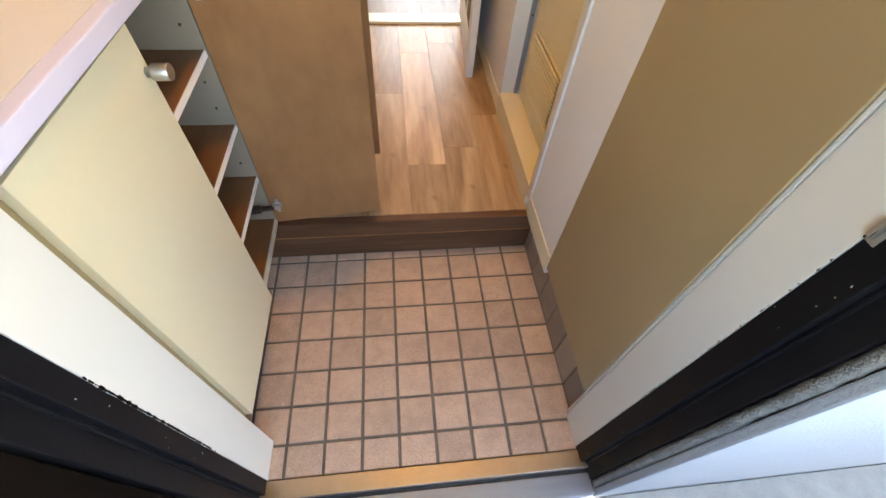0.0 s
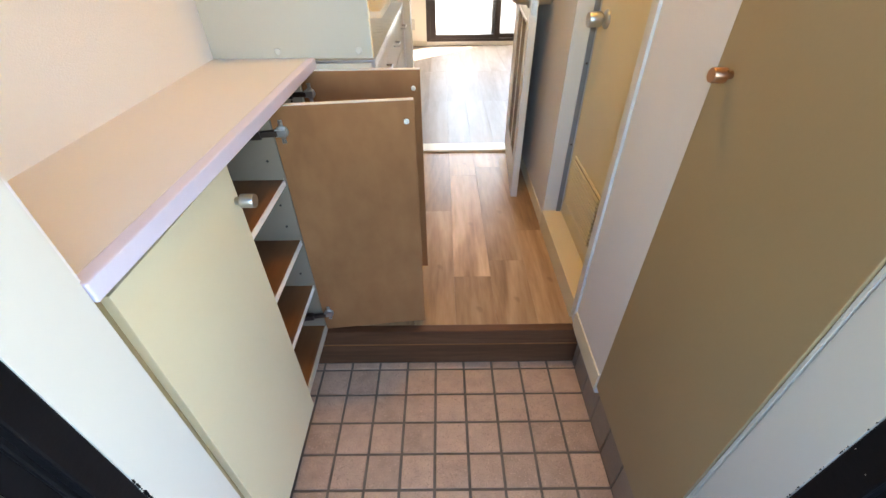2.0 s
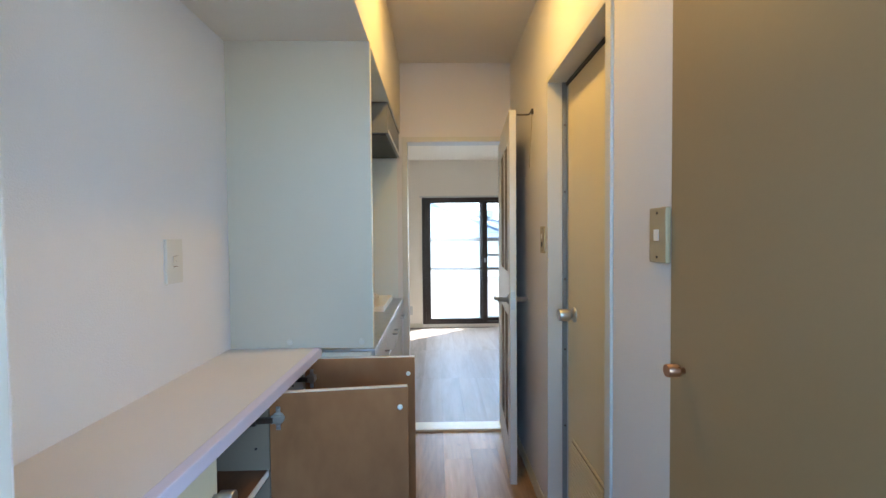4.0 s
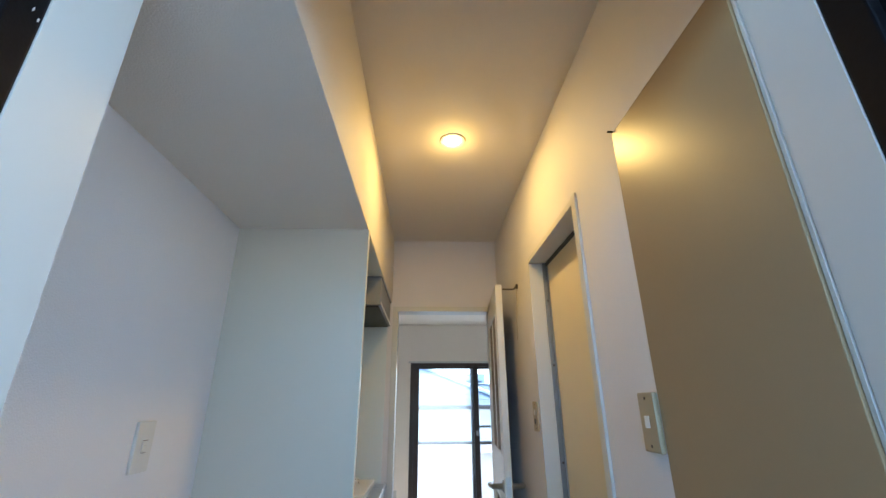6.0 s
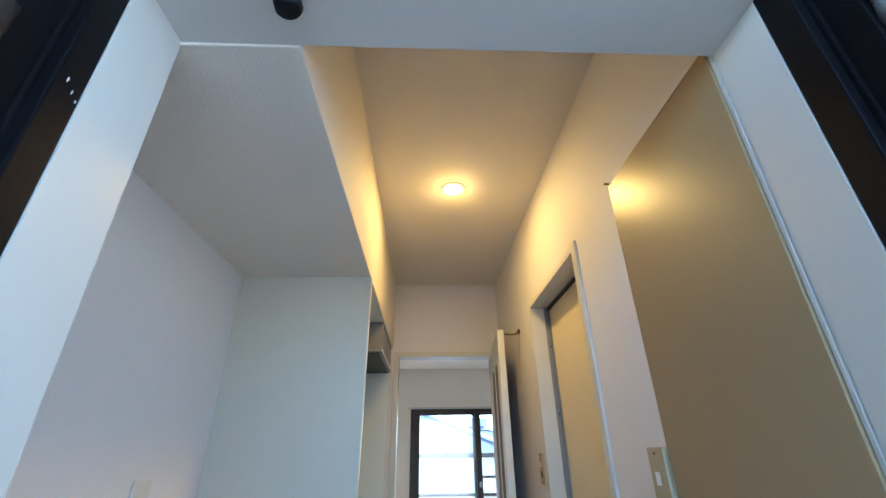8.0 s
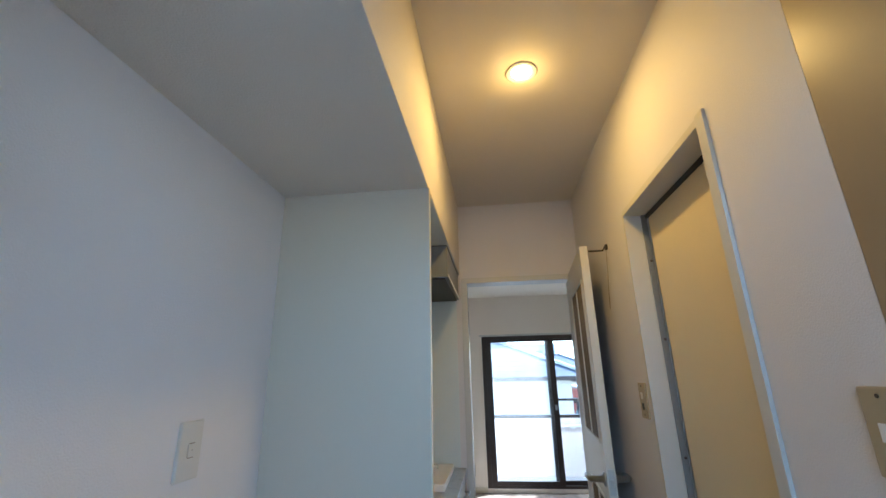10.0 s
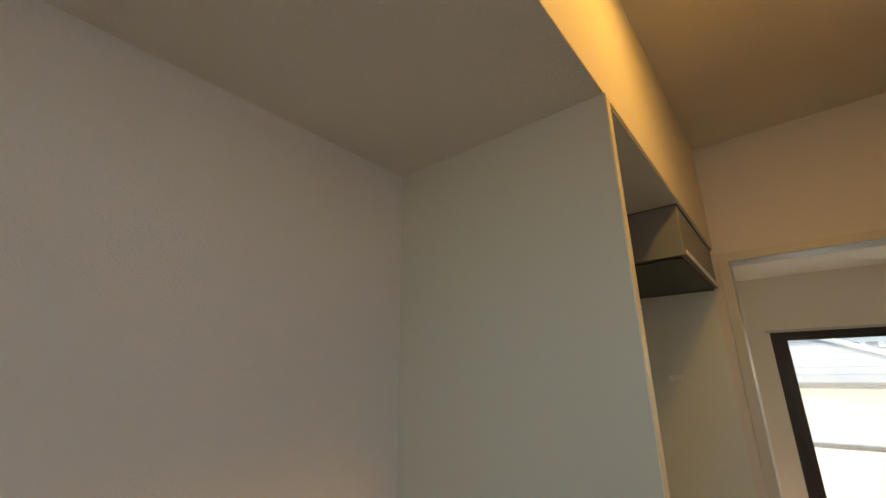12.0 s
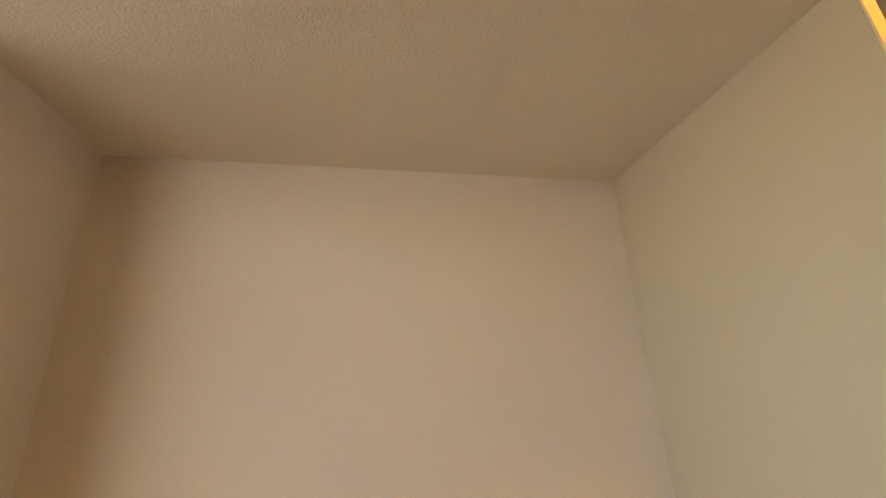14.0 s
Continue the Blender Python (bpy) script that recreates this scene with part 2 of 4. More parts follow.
# the sky's reflection is put into this steel as a blue tint
M_SILLGREY = mat("sill_steel_sky_tint", (0.30, 0.33, 0.37), 0.34, 0.55, vary=0.12, scale=14, fine=90, stretch=(0.3, 4, 1))
M_GLASS, M_DUSTY = glass("window_glass"), glass("dusty_glass", 0.03)
M_ROOF = mat("slate_roof", (0.075, 0.085, 0.105), 0.6, vary=0.15, scale=3, fine=40, rand=0.1)
M_HOUSE = mat("cream_siding", (0.62, 0.58, 0.50), 0.8, vary=0.05, scale=2)
M_RED = mat("red_siding", (0.32, 0.10, 0.10), 0.8, vary=0.08, scale=3)
M_TEAL = mat("teal_sheet", (0.03, 0.36, 0.42), 0.5, vary=0.12, scale=4)
M_PINK = mat("pale_balcony_render", (0.62, 0.55, 0.52), 0.85, vary=0.05, scale=6, bump=0.3)


# ---- builders ----
def part(name, bm, material, parent=None, label=""):
    """Links a bmesh, given in world metres, as one mesh under a thing or a part."""
    me = bpy.data.meshes.new(name)
    bm.to_mesh(me)
    bm.free()
    me.materials.append(material)
    ob = new(name, me)
    if parent:
        ob.parent = parent
        ob.matrix_parent_inverse = Matrix.Translation(-parent.location)
    if label:
        ob["label"] = label
    return ob


def thing(name, at, label, category, group="", kind=""):
    ob = new(name)
    ob.empty_display_size = 0.1
    ob.location = at
    return tagged(ob, label, category, group, kind)


def box(x0, x1, y0, y1, z0, z1, bevel=0.002, bm=None, turn=None):
    own = bmesh.new()
    bmesh.ops.create_cube(own, size=1)
    m = Matrix.Translation(((x0 + x1) / 2, (y0 + y1) / 2, (z0 + z1) / 2)) @ Matrix.Diagonal((x1 - x0, y1 - y0, z1 - z0, 1))
    own.transform(m)
    if bevel:
        bmesh.ops.bevel(own, geom=own.edges[:], offset=bevel, segments=2, affect="EDGES", profile=0.6)
    return joined(bm, own, turn)


def joined(bm, own, turn=None):
    if turn:
        own.transform(turn)
    if bm is None:
        return own
    me = bpy.data.meshes.new("tmp")
    own.to_mesh(me)
    own.free()
    bm.from_mesh(me)
    bpy.data.meshes.remove(me)
    return bm


def lathe(profile, axis_pose, bm=None, seg=28):
    """A turned piece: profile of (radius, height) along the pose's z."""
    own = bmesh.new()
    rings = []
    for r, h in profile:
        rings.append([own.verts.new((r * math.cos(2 * math.pi * k / seg), r * math.sin(2 * math.pi * k / seg), h)) for k in range(seg)])
    for a, b in zip(rings, rings[1:]):
        for k in range(seg):
            own.faces.new((a[k], a[(k + 1) % seg], b[(k + 1) % seg], b[k]))
    own.faces.new(list(reversed(rings[0])))
    own.faces.new(rings[-1])
    for f in own.faces:
        f.smooth = len(f.verts) == 4
    return joined(bm, own, axis_pose)


def rod(points, r, bm=None, seg=10):
    """A bent round rod through the points."""
    own = bmesh.new()
    pts = [Vector(p) for p in points]
    rings = []
    for i, p in enumerate(pts):
        d = (pts[min(i + 1, len(pts) - 1)] - pts[max(i - 1, 0)]).normalized()
        q = d.to_track_quat("Z", "Y")
        rings.append([own.verts.new(p + q @ Vector((r * math.cos(2 * math.pi * k / seg), r * math.sin(2 * math.pi * k / seg), 0))) for k in range(seg)])
    for a, b in zip(rings, rings[1:]):
        for k in range(seg):
            f = own.faces.new((a[k], a[(k + 1) % seg], b[(k + 1) % seg], b[k]))
            f.smooth = True
    own.faces.new(list(reversed(rings[0])))
    own.faces.new(rings[-1])
    return joined(bm, own)


def structure(name, bm, material, label, category):
    return tagged(part(name, bm, material), label, category, kind="structure")


# ---- measures of the place ----
XR, XL = 0.525, -0.659           # corridor's right wall, niche's back wall
YJ, YW = 0.345, 2.583            # inner face of the entrance wall, wall to the room
ZF, ZS, ZC = 0.18, 2.095, 2.533  # raised floor, soffit, ceiling
XS = -0.175                      # soffit's face, front of the kitchen
PY = 1.355                       # tall side panel
YG = 5.65                        # room's window wall
DX0, DX1, DZ = -0.163, 0.482, 2.042  # doorway to the room

# ---- structure ----
floor_genkan = structure("floor_entrance", box(-0.70, 0.57, 0.235, 1.028, -0.06, -0.005, 0), M_GROUT,
                         "pinkish terracotta tile entrance floor with dark grout", "floor")
floor_bm = box(-0.70, XR + 0.10, 1.057, YW + 0.09, 0.09, ZF - 0.012, 0)
box(-1.4, 2.1, YW + 0.09, YG, 0.09, ZF - 0.012, 0, floor_bm)
floor_wood = structure("floor", floor_bm, M_SILL, "walnut-look plank floor, glossy", "floor")
structure("ceiling", box(XS - 0.004, XR + 0.1, YJ - 0.2, YW + 0.04, ZC, ZC + 0.1, 0), M_CEIL, "pale papered corridor ceiling", "ceiling")
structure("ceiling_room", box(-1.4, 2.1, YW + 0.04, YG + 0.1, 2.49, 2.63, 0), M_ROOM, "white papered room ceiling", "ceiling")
structure("soffit", box(XL - 0.1, XS, YJ, YW, ZS, ZC + 0.1, 0.003), M_CEIL, "lowered papered soffit over the niche and kitchen", "ceiling")
structure("wall_left", box(XL - 0.1, XL, YJ - 0.1, YW + 0.1, -0.05, ZS + 0.02, 0), M_WALL, "pinkish white papered niche wall", "wall")
BY0, BY1, BZ0, BZ1 = 1.086, 1.70, 0.277, 2.083   # bathroom door opening
right = box(XR, XR + 0.11, BY1, YW + 0.1, -0.05, ZC + 0.1, 0)
box(XR, XR + 0.11, 0.777, BY0, ZF - 0.02, ZC + 0.1, 0, right)
box(XR, XR + 0.11, BY0, BY1, BZ1, ZC + 0.1, 0, right)
box(XR, XR + 0.11, BY0, BY1, -0.05, ZF - 0.002, 0, right)
box(XR, XR + 0.11, YJ, 0.777, 2.128, ZC + 0.1, 0, right)
box(XR + 0.037, XR + 0.11, 0.777, BY0, -0.05, ZF - 0.02, 0, right)
structure("wall_bath_back", box(XR + 0.115, XR + 0.2, YJ - 0.1, YW, -0.05, ZC + 0.1, 0), M_WALL, "plain wall closing the bathroom side", "wall")
structure("wall_right", right, M_WALL, "pinkish white papered corridor wall", "wall")
closet_back = box(XR + 0.012, XR + 0.11, YJ - 0.1, 0.777, 0.196, 2.128, 0)
box(XR + 0.042, XR + 0.11, YJ - 0.1, 0.777, -0.05, 0.196, 0, closet_back)
structure("wall_closet_back", closet_back, M_WALL, "plain wall behind the closet door", "wall")
end = box(XS - 0.6, DX0, YW, YW + 0.09, 0.1, ZC + 0.1, 0)
box(DX0, DX1, YW, YW + 0.09, DZ, ZC + 0.1, 0, end)
box(DX1, XR, YW, YW + 0.09, 0.1, ZC + 0.1, 0, end)
structure("wall_far", end, M_WALL, "pale wall with the doorway to the room", "wall")
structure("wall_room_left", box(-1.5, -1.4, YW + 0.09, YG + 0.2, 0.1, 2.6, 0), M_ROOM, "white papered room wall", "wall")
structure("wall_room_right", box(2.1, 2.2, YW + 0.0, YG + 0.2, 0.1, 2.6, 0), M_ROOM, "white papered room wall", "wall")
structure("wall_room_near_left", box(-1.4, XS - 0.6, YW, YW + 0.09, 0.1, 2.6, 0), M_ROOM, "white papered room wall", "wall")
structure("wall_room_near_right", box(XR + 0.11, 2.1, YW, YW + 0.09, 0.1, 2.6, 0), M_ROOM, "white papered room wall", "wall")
WX0, WX1, WZ0, WZ1 = -0.145, 1.57, 0.228, 1.978
win = box(-1.4, WX0, YG, YG + 0.12, 0.1, 2.6, 0)
box(WX1, 2.1, YG, YG + 0.12, 0.1, 2.6, 0, win)
box(WX0, WX1, YG, YG + 0.12, WZ1, 2.6, 0, win)
box(WX0, WX1, YG, YG + 0.12, 0.0, WZ0, 0, win)
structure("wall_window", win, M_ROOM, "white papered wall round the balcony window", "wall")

# entrance wall: painted jambs and head, steel frame outside
ent = box(-0.9, -0.37, 0.242, YJ, -0.05, 2.7, 0.0005)
box(0.53, 1.2, 0.25, YJ, -0.05, 2.7, 0.0005, ent)
box(-0.37, 0.53, 0.245, YJ, 2.10, 2.7, 0.0005, ent)
structure("wall_entrance", ent, M_WHITE, "glossy white painted entrance jambs and head", "wall")


def steel_frame():
    """Rebated steel frame: inner leg, a raised ridge, outer leg, all round the opening."""
    bm = None
    for x0, x1, y0, y1, zt, inner in ((0.5312, 0.62, 0.205, 0.2498, 2.1052, 0), (0.551, 0.62, 0.160, 0.205, 2.125, 0), (0.546, 0.560, 0.198, 0.210, 2.118, 0)):
        bm = box(x0, x1, y0, y1, -0.03, zt + 0.06, 0.003, bm)
        m = x0 - 0.53
        box(-0.45, -0.37 - m, y0, min(y1, 0.242), -0.03, zt + 0.06, 0.003, bm)
        box(-0.37 - m, x0, y0, min(y1, 0.245), 2.10 + m, 2.10 + m + 0.07, 0.003, bm)
    return bm


structure("door_frame", steel_frame(), M_BLACK, "chipped black steel entrance door frame", "door frame")
chips, flakes = bmesh.new(), bmesh.new()
crnd = random.Random(11)


def flake(bm, x, y, z, ry, rz, thick=0.0004):
    """A thin ragged patch lying on a face across x."""
    n = crnd.randint(6, 9)
    rim = []
    for k in range(n):
        a, q = 2 * math.pi * (k + crnd.uniform(-0.3, 0.3)) / n, crnd.uniform(0.5, 1.15)
        rim.append((y + ry * q * math.cos(a), z + rz * q * math.sin(a)))
    lo, hi = [bm.verts.new((x - thick, *p)) for p in rim], [bm.verts.new((x + thick, *p)) for p in rim]
    bm.faces.new(list(reversed(lo)))
    bm.faces.new(hi)
    for k in range(n):
        bm.faces.new((lo[k], lo[(k + 1) % n], hi[(k + 1) % n], hi[k]))


for k in range(520):
    z = crnd.choice((0.44, 0.50, 0.55, 0.60, 0.66, 0.71, 0.76)) + crnd.gauss(0, 0.022)
    big = abs(crnd.gauss(0, 1))
    if k % 3:
        flake(flakes, -0.3699, 0.2421, z, 0.0007 + 0.0011 * big, 0.0011 + 0.0023 * big)
    else:
        flake(chips, -0.3704, 0.2412, z, 0.0005 + 0.0006 * big, 0.0008 + 0.0016 * big, 0.0006)
    z = crnd.choice((0.3, 0.5, 0.62, 0.8, 1.0)) + crnd.gauss(0, 0.07)
    if k % 8 == 0:
        flake(flakes, 0.5299, 0.2503, z, 0.0004 + 0.0006 * big, 0.0008 + 0.0016 * big)
    if k % 40 == 0:
        flake(chips, 0.5312, crnd.uniform(0.207, 0.249), crnd.uniform(0.05, 1.2), 0.0005 + 0.0004 * big, 0.0006 + 0.0008 * big)
    if k % 90 == 0:
        flake(chips, -0.3712, crnd.uniform(0.207, 0.238), crnd.uniform(0.1, 1.1), 0.0005 + 0.0004 * big, 0.0006 + 0.0008 * big, 0.0008)
for y, z, tall in ((0.219, 1.873, 0.0055), (0.229, 1.864, 0.004), (0.237, 1.857, 0.003)):  # old paint splashes high on the frame
    flake(chips, -0.3712, y, z, 0.0010, tall * 0.8, 0.0008)
tagged(part("paint_wear", flakes, M_BLACK), "black primer showing where the white paint wore off", "paint wear", kind="stuff")
tagged(part("paint_chips", chips, M_WHITE), "flaked white paint along the steel frame's edge", "paint chips", kind="stuff")
mortar = bmesh.new()  # troweled strip with a ragged, rounded face
mrnd, rows_z = random.Random(5), 180
strip = []
for k in range(rows_z + 1):
    z = -0.06 + 2.30 * k / rows_z
    strip.append([mortar.verts.new((x + mrnd.gauss(0, 0.0011), y + mrnd.gauss(0, 0.0011), z))
                  for x, y in ((0.60, 0.1595), (0.5605, 0.1593), (0.5565, 0.155), (0.5555, 0.150), (0.5570, 0.145), (0.5620, 0.140), (0.60, 0.1385))])
for lo, hi in zip(strip, strip[1:]):
    for k in range(6):
        mortar.faces.new((lo[k], lo[k + 1], hi[k + 1], hi[k])).smooth = True
structure("frame_mortar", mortar, M_MORTAR, "rough grey mortar joint beside the frame", "trim")
structure("stucco_reveal", box(0.5625, 0.66, 0.1185, 0.1380, -0.06, 2.24, 0.004), M_STUCCO, "white stucco return beside the mortar", "wall")
strike = thing("strike_plate", (0.54, 0.22, 1.0), "chrome lock strike on the black steel frame", "lock strike")
part("plate", box(0.5300, 0.5325, 0.236, 0.2485, 1.015, 1.065, 0.001), M_STEEL, strike)
part("lip", box(0.5245, 0.5310, 0.241, 0.2510, 1.022, 1.050, 0.003), M_STEEL, strike)

structure("wall_niche_near", box(XL, -0.374, YJ, YJ + 0.006, 1.061, ZS, 0), M_WALL, "pinkish white papered near wall of the niche", "wall")

# ---- entrance: sill, step, cabinet ----
structure("threshold", box(-0.393, 0.553, 0.190, 0.238, -0.04, 0.006, 0.003), M_SILLSTEEL, "worn brushed steel door threshold", "threshold")
# near-black filler: the gap's shade put in as colour
structure("threshold_groove", box(-0.402, 0.552, 0.1785, 0.1895, -0.06, -0.016, 0), M_DARK, "dark strip along the sill, the gap's shade in its colour", "threshold")
structure("threshold_outer", box(-0.402, 0.552, 0.119, 0.1780, -0.06, -0.008, 0.004), M_SILLGREY, "worn grey steel outer sill", "threshold")
step = thing("entrance_step", (0.07, 1.03, 0), "dark brown stained wooden step edge between tiles and floor", "step", kind="structure")
part("step_nosing", box(-0.62, XR + 0.035, 1.028, 1.060, 0.105, ZF, 0.004), M_SILL, step)
part("worn_edge", box(-0.62, XR + 0.034, 1.0265, 1.034, 0.1015, 0.1055, 0.001), M_PLY, step, "worn paler edge line")
part("riser_board", box(-0.62, XR + 0.035, 1.034, 1.056, -0.02, 0.104, 0.002), M_SILL, step)

CF = -0.403  # cabinet's front plane behind the doors
CY0, CY1, CZ0, CZ1 = 0.352, 1.338, 0.178, 1.028
PART_Y = (0.730, 1.041)


def knob(at, direction, material, parent, r=0.0125, length=0.032, name="knob"):
    m = look(at, Vector(at) - Vector(direction))
    return part(name, lathe([(r * 0.55, 0), (r * 0.55, length * 0.25), (r * 0.95, length * 0.3), (r, length * 0.36), (r, length * 0.95), (r * 0.93, length)], m), material, parent)


def hinge(x, y, z, turn, parent):
    """Cup hinge: plate on the door's back, arm into the cabinet."""
    bm = box(0.017, 0.028, -0.0035, -0.0005, -0.031, 0.031, 0.001, None, turn)
    lathe([(0.0165, 0), (0.0165, 0.0045), (0.013, 0.006)], turn @ pose(0.022, 0, 0, 90), bm, 20)
    box(0.006, 0.034, -0.014, -0.004, -0.010, 0.010, 0.002, bm, turn)
    for dz in (-0.0235, 0.0235):
        lathe([(0.0042, 0), (0.0042, 0.0018), (0.0025, 0.0026)], turn @ pose(0.0225, -0.0033, dz, 90), bm, 10)
    h = part("hinge", bm, M_CHROME, parent, "zinc-plated cup hinge")
    arm = box(-0.048, 0.012, -0.018, -0.006, -0.007, 0.007, 0.002, None, turn)
    box(-0.075, -0.030, -0.022, -0.004, -0.011, 0.011, 0.002, arm, turn)
    part("hinge_arm", arm, M_BRONZE, h)
    return h


shoe_cabinet = thing("shoe_cabinet", (-0.52, 0.85, CZ0), "cream shoe cabinet with two doors standing open, brown inside", "cabinet")
T = 0.016
part("bottom_board", box(XL, CF, CY0, CY1, CZ0, CZ0 + 0.030, 0.001), M_PANEL, shoe_cabinet)
part("back_board", box(XL, XL + 0.006, CY0, CY1, CZ0 + 0.03, CZ1, 0), M_SHELF, shoe_cabinet)
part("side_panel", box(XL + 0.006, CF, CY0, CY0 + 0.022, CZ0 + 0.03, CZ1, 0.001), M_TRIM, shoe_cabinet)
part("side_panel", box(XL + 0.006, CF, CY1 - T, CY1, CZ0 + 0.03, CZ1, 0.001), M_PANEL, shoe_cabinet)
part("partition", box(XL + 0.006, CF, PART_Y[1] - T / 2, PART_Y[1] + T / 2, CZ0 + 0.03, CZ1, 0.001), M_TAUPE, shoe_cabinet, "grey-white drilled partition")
# the recess's shade is in this strip's colour
part("filler_strip", box(CF, CF + 0.005, CY0, CY0 + 0.024, CZ0, CZ1, 0.0005), M_FILL, shoe_cabinet)
for z in (0.414, 0.607, 0.817):
    for a, b in ((CY0 + 0.022, PART_Y[1] - T / 2), (PART_Y[1] + T / 2, CY1 - T)):
        sh = part("shelf", box(XL + 0.006, CF - 0.006, a, b, z - 0.016, z, 0), M_SHELF, shoe_cabinet, "brown wood-look shelf")
        part("edge_strip", box(CF - 0.006, CF - 0.003, a, b, z - 0.0165, z + 0.0005, 0), M_WHITEPL, sh, "white edge banding")
part("floor_liner", box(XL + 0.006, CF - 0.004, CY0 + 0.022, CY1 - T, CZ0 + 0.030, CZ0 + 0.034, 0), M_SHELF, shoe_cabinet)
for y in (PART_Y[1] - T / 2, CY1 - T):
    for x in (CF - 0.035, XL + 0.05):
        for z in (0.27, 0.335, 0.47, 0.545, 0.66, 0.735, 0.875, 0.94):
            part("shelf_pin", lathe([(0.0035, 0), (0.0035, 0.003), (0.002, 0.004)], pose(x, y, z, 90), None, 8), M_BRONZE, shoe_cabinet)

# closed door, handle at its far top corner
d = part("door", box(CF + 0.002, CF + 0.020, 0.376, 0.737, CZ0 - 0.006, 1.012, 0.0012), M_CREAM, shoe_cabinet, "closed cream laminate door")
knob((CF + 0.019, 0.724, 0.938), (1, 0, 0), M_CHROME, d, 0.0145, 0.040, "handle")


def open_door(hy, swing, width, z0, z1, label):
    """A door hinged on its far side, swung past square into the corridor; its brown back shows."""
    turn = Matrix.Translation((CF + 0.003, hy, 0)) @ Matrix.Rotation(radians(swing), 4, "Z")
    bm = box(0, width, 0.0, 0.017, z0, z1, 0.0015, None, turn)
    door = part("door", bm, M_PLY, shoe_cabinet, label)
    part("front_face", box(0.0005, width - 0.0005, 0.0172, 0.0192, z0 + 0.0005, z1 - 0.0005, 0, None, turn), M_CREAM, door, "cream outer face")
    part("edge_band", box(0.001, width - 0.001, 0.0005, 0.0165, z1, z1 + 0.0015, 0, None, turn), M_COUNTER, door)
    for z in (z1 - 0.065, z0 + 0.085):
        hinge(0, 0, 0, turn @ Matrix.Translation((0, 0, z)), door)
    part("door_bumper", lathe([(0.0075, 0), (0.0075, 0.002), (0.005, 0.004)], turn @ pose(width - 0.022, 0.0, z1 - 0.055, 90)), M_WHITEPL, door, "white felt bumper dot")
    part("handle", lathe([(0.008, 0), (0.008, 0.01), (0.015, 0.013), (0.015, 0.04)], turn @ pose(width - 0.02, 0.019, z1 - 0.085, -90)), M_CHROME, door)
    return door


open_door(1.0315, 6.2, 0.366, 0.196, 1.022, "open cabinet door with brown plywood back")
open_door(1.330, 0.8, 0.369, 0.240, 1.0265, "open cabinet door with darker brown back")

top = thing("countertop", (-0.52, 0.85, 1.03), "pale pinkish laminate counter with lilac edge on the shoe cabinet", "countertop")
def tapered(bm, x_from):
    """The counter grows a little deeper towards the kitchen."""
    for v in bm.verts:
        if v.co.x > x_from:
            v.co.x += (v.co.y - PY) * 0.0175
    return bm


part("slab", tapered(box(XL, -0.373, CY0 - 0.005, PY - 0.002, 1.030, 1.059, 0.0003), -0.5), M_COUNTER, top)
part("edge_band", tapered(box(-0.373, -0.3485, CY0 - 0.005, PY - 0.002, 1.030, 1.0592, 0.003), -0.5), M_EDGE, top, "lilac-grey edge band")

panel = thing("tall_side_panel", (-0.42, PY, ZF), "tall white melamine side panel of the kitchen, satin", "panel")
part("board", box(XL, XS, PY, PY + 0.020, 1.056, ZS, 0.001), M_PANEL, panel)
part("edge_strip", box(XS, XS + 0.003, PY, PY + 0.020, 1.056, ZS, 0.0008), M_TRIM, panel, "cream edge strip")
for x in (-0.458, -0.213):
    part("screw_cap", lathe([(0.010, 0), (0.010, 0.002), (0.007, 0.0035)], pose(x, PY, 1.078, 90)), M_PLASTIC, panel, "pale plastic screw cap")


def plate(name, x, y, z, w, h, side, material, label, inner, thick=0.007, bevel=0.002):
    """A wall plate with screws; side is +1 when it faces +x."""
    ob = thing(name, (x, y, z), label, "switch" if "switch" in name else "outlet", "corridor switches" if "switch" in name else "")
    s = thick * side
    part("cover_plate", box(min(x, x + s), max(x, x + s), y - w / 2, y + w / 2, z - h / 2, z + h / 2, bevel), material, ob)
    for dz, hh, ww, m, nm in inner:
        q = x + s
        part(nm, box(min(q - 0.001, q + 0.003 * side), max(q - 0.001, q + 0.003 * side), y - ww / 2, y + ww / 2, z + dz - hh / 2, z + dz + hh / 2, 0.001), m, ob)
    if "outlet" not in name:
        for dz in (-h / 2 + 0.012, h / 2 - 0.012):
            part("screw", lathe([(0.003, 0), (0.003, 0.0012)], look((x + s, y, z + dz), (x + s - side, y, z + dz)), None, 8), M_BRONZE, ob)
    return ob


plate("wall_outlet", XL, 1.054, 1.375, 0.068, 0.118, 1, M_PLASTIC, "ivory plastic wall plate on the niche wall",
      [(0.0, 0.026, 0.022, M_PLASTIC, "socket_module"), (0.014, 0.0015, 0.016, M_TAUPE, "seam"), (-0.014, 0.0015, 0.016, M_TAUPE, "seam"), (0.001, 0.003, 0.006, M_DARK, "slot")],
      0.009, 0.003)
plate("wall_switch", XR, 0.809, 1.4335, 0.066, 0.117, -1, M_BEIGEPL, "beige metal light switch plate beside the closet door",
      [(0.0, 0.024, 0.018, M_WHITEPL, "rocker")], 0.012, 0.004)
plate("wall_switch", XR, 1.776, 1.418, 0.068, 0.119, -1, M_BEIGEPL, "beige metal switch plate with two rockers by the bathroom door",
      [(0.016, 0.022, 0.018, M_WHITEPL, "rocker"), (-0.020, 0.022, 0.018, M_DARK, "rocker")])

# ---- closet door ----
closet = thing("closet_door", (XR, 0.58, 0.19), "tall tan painted closet door with copper knob, closed", "door")
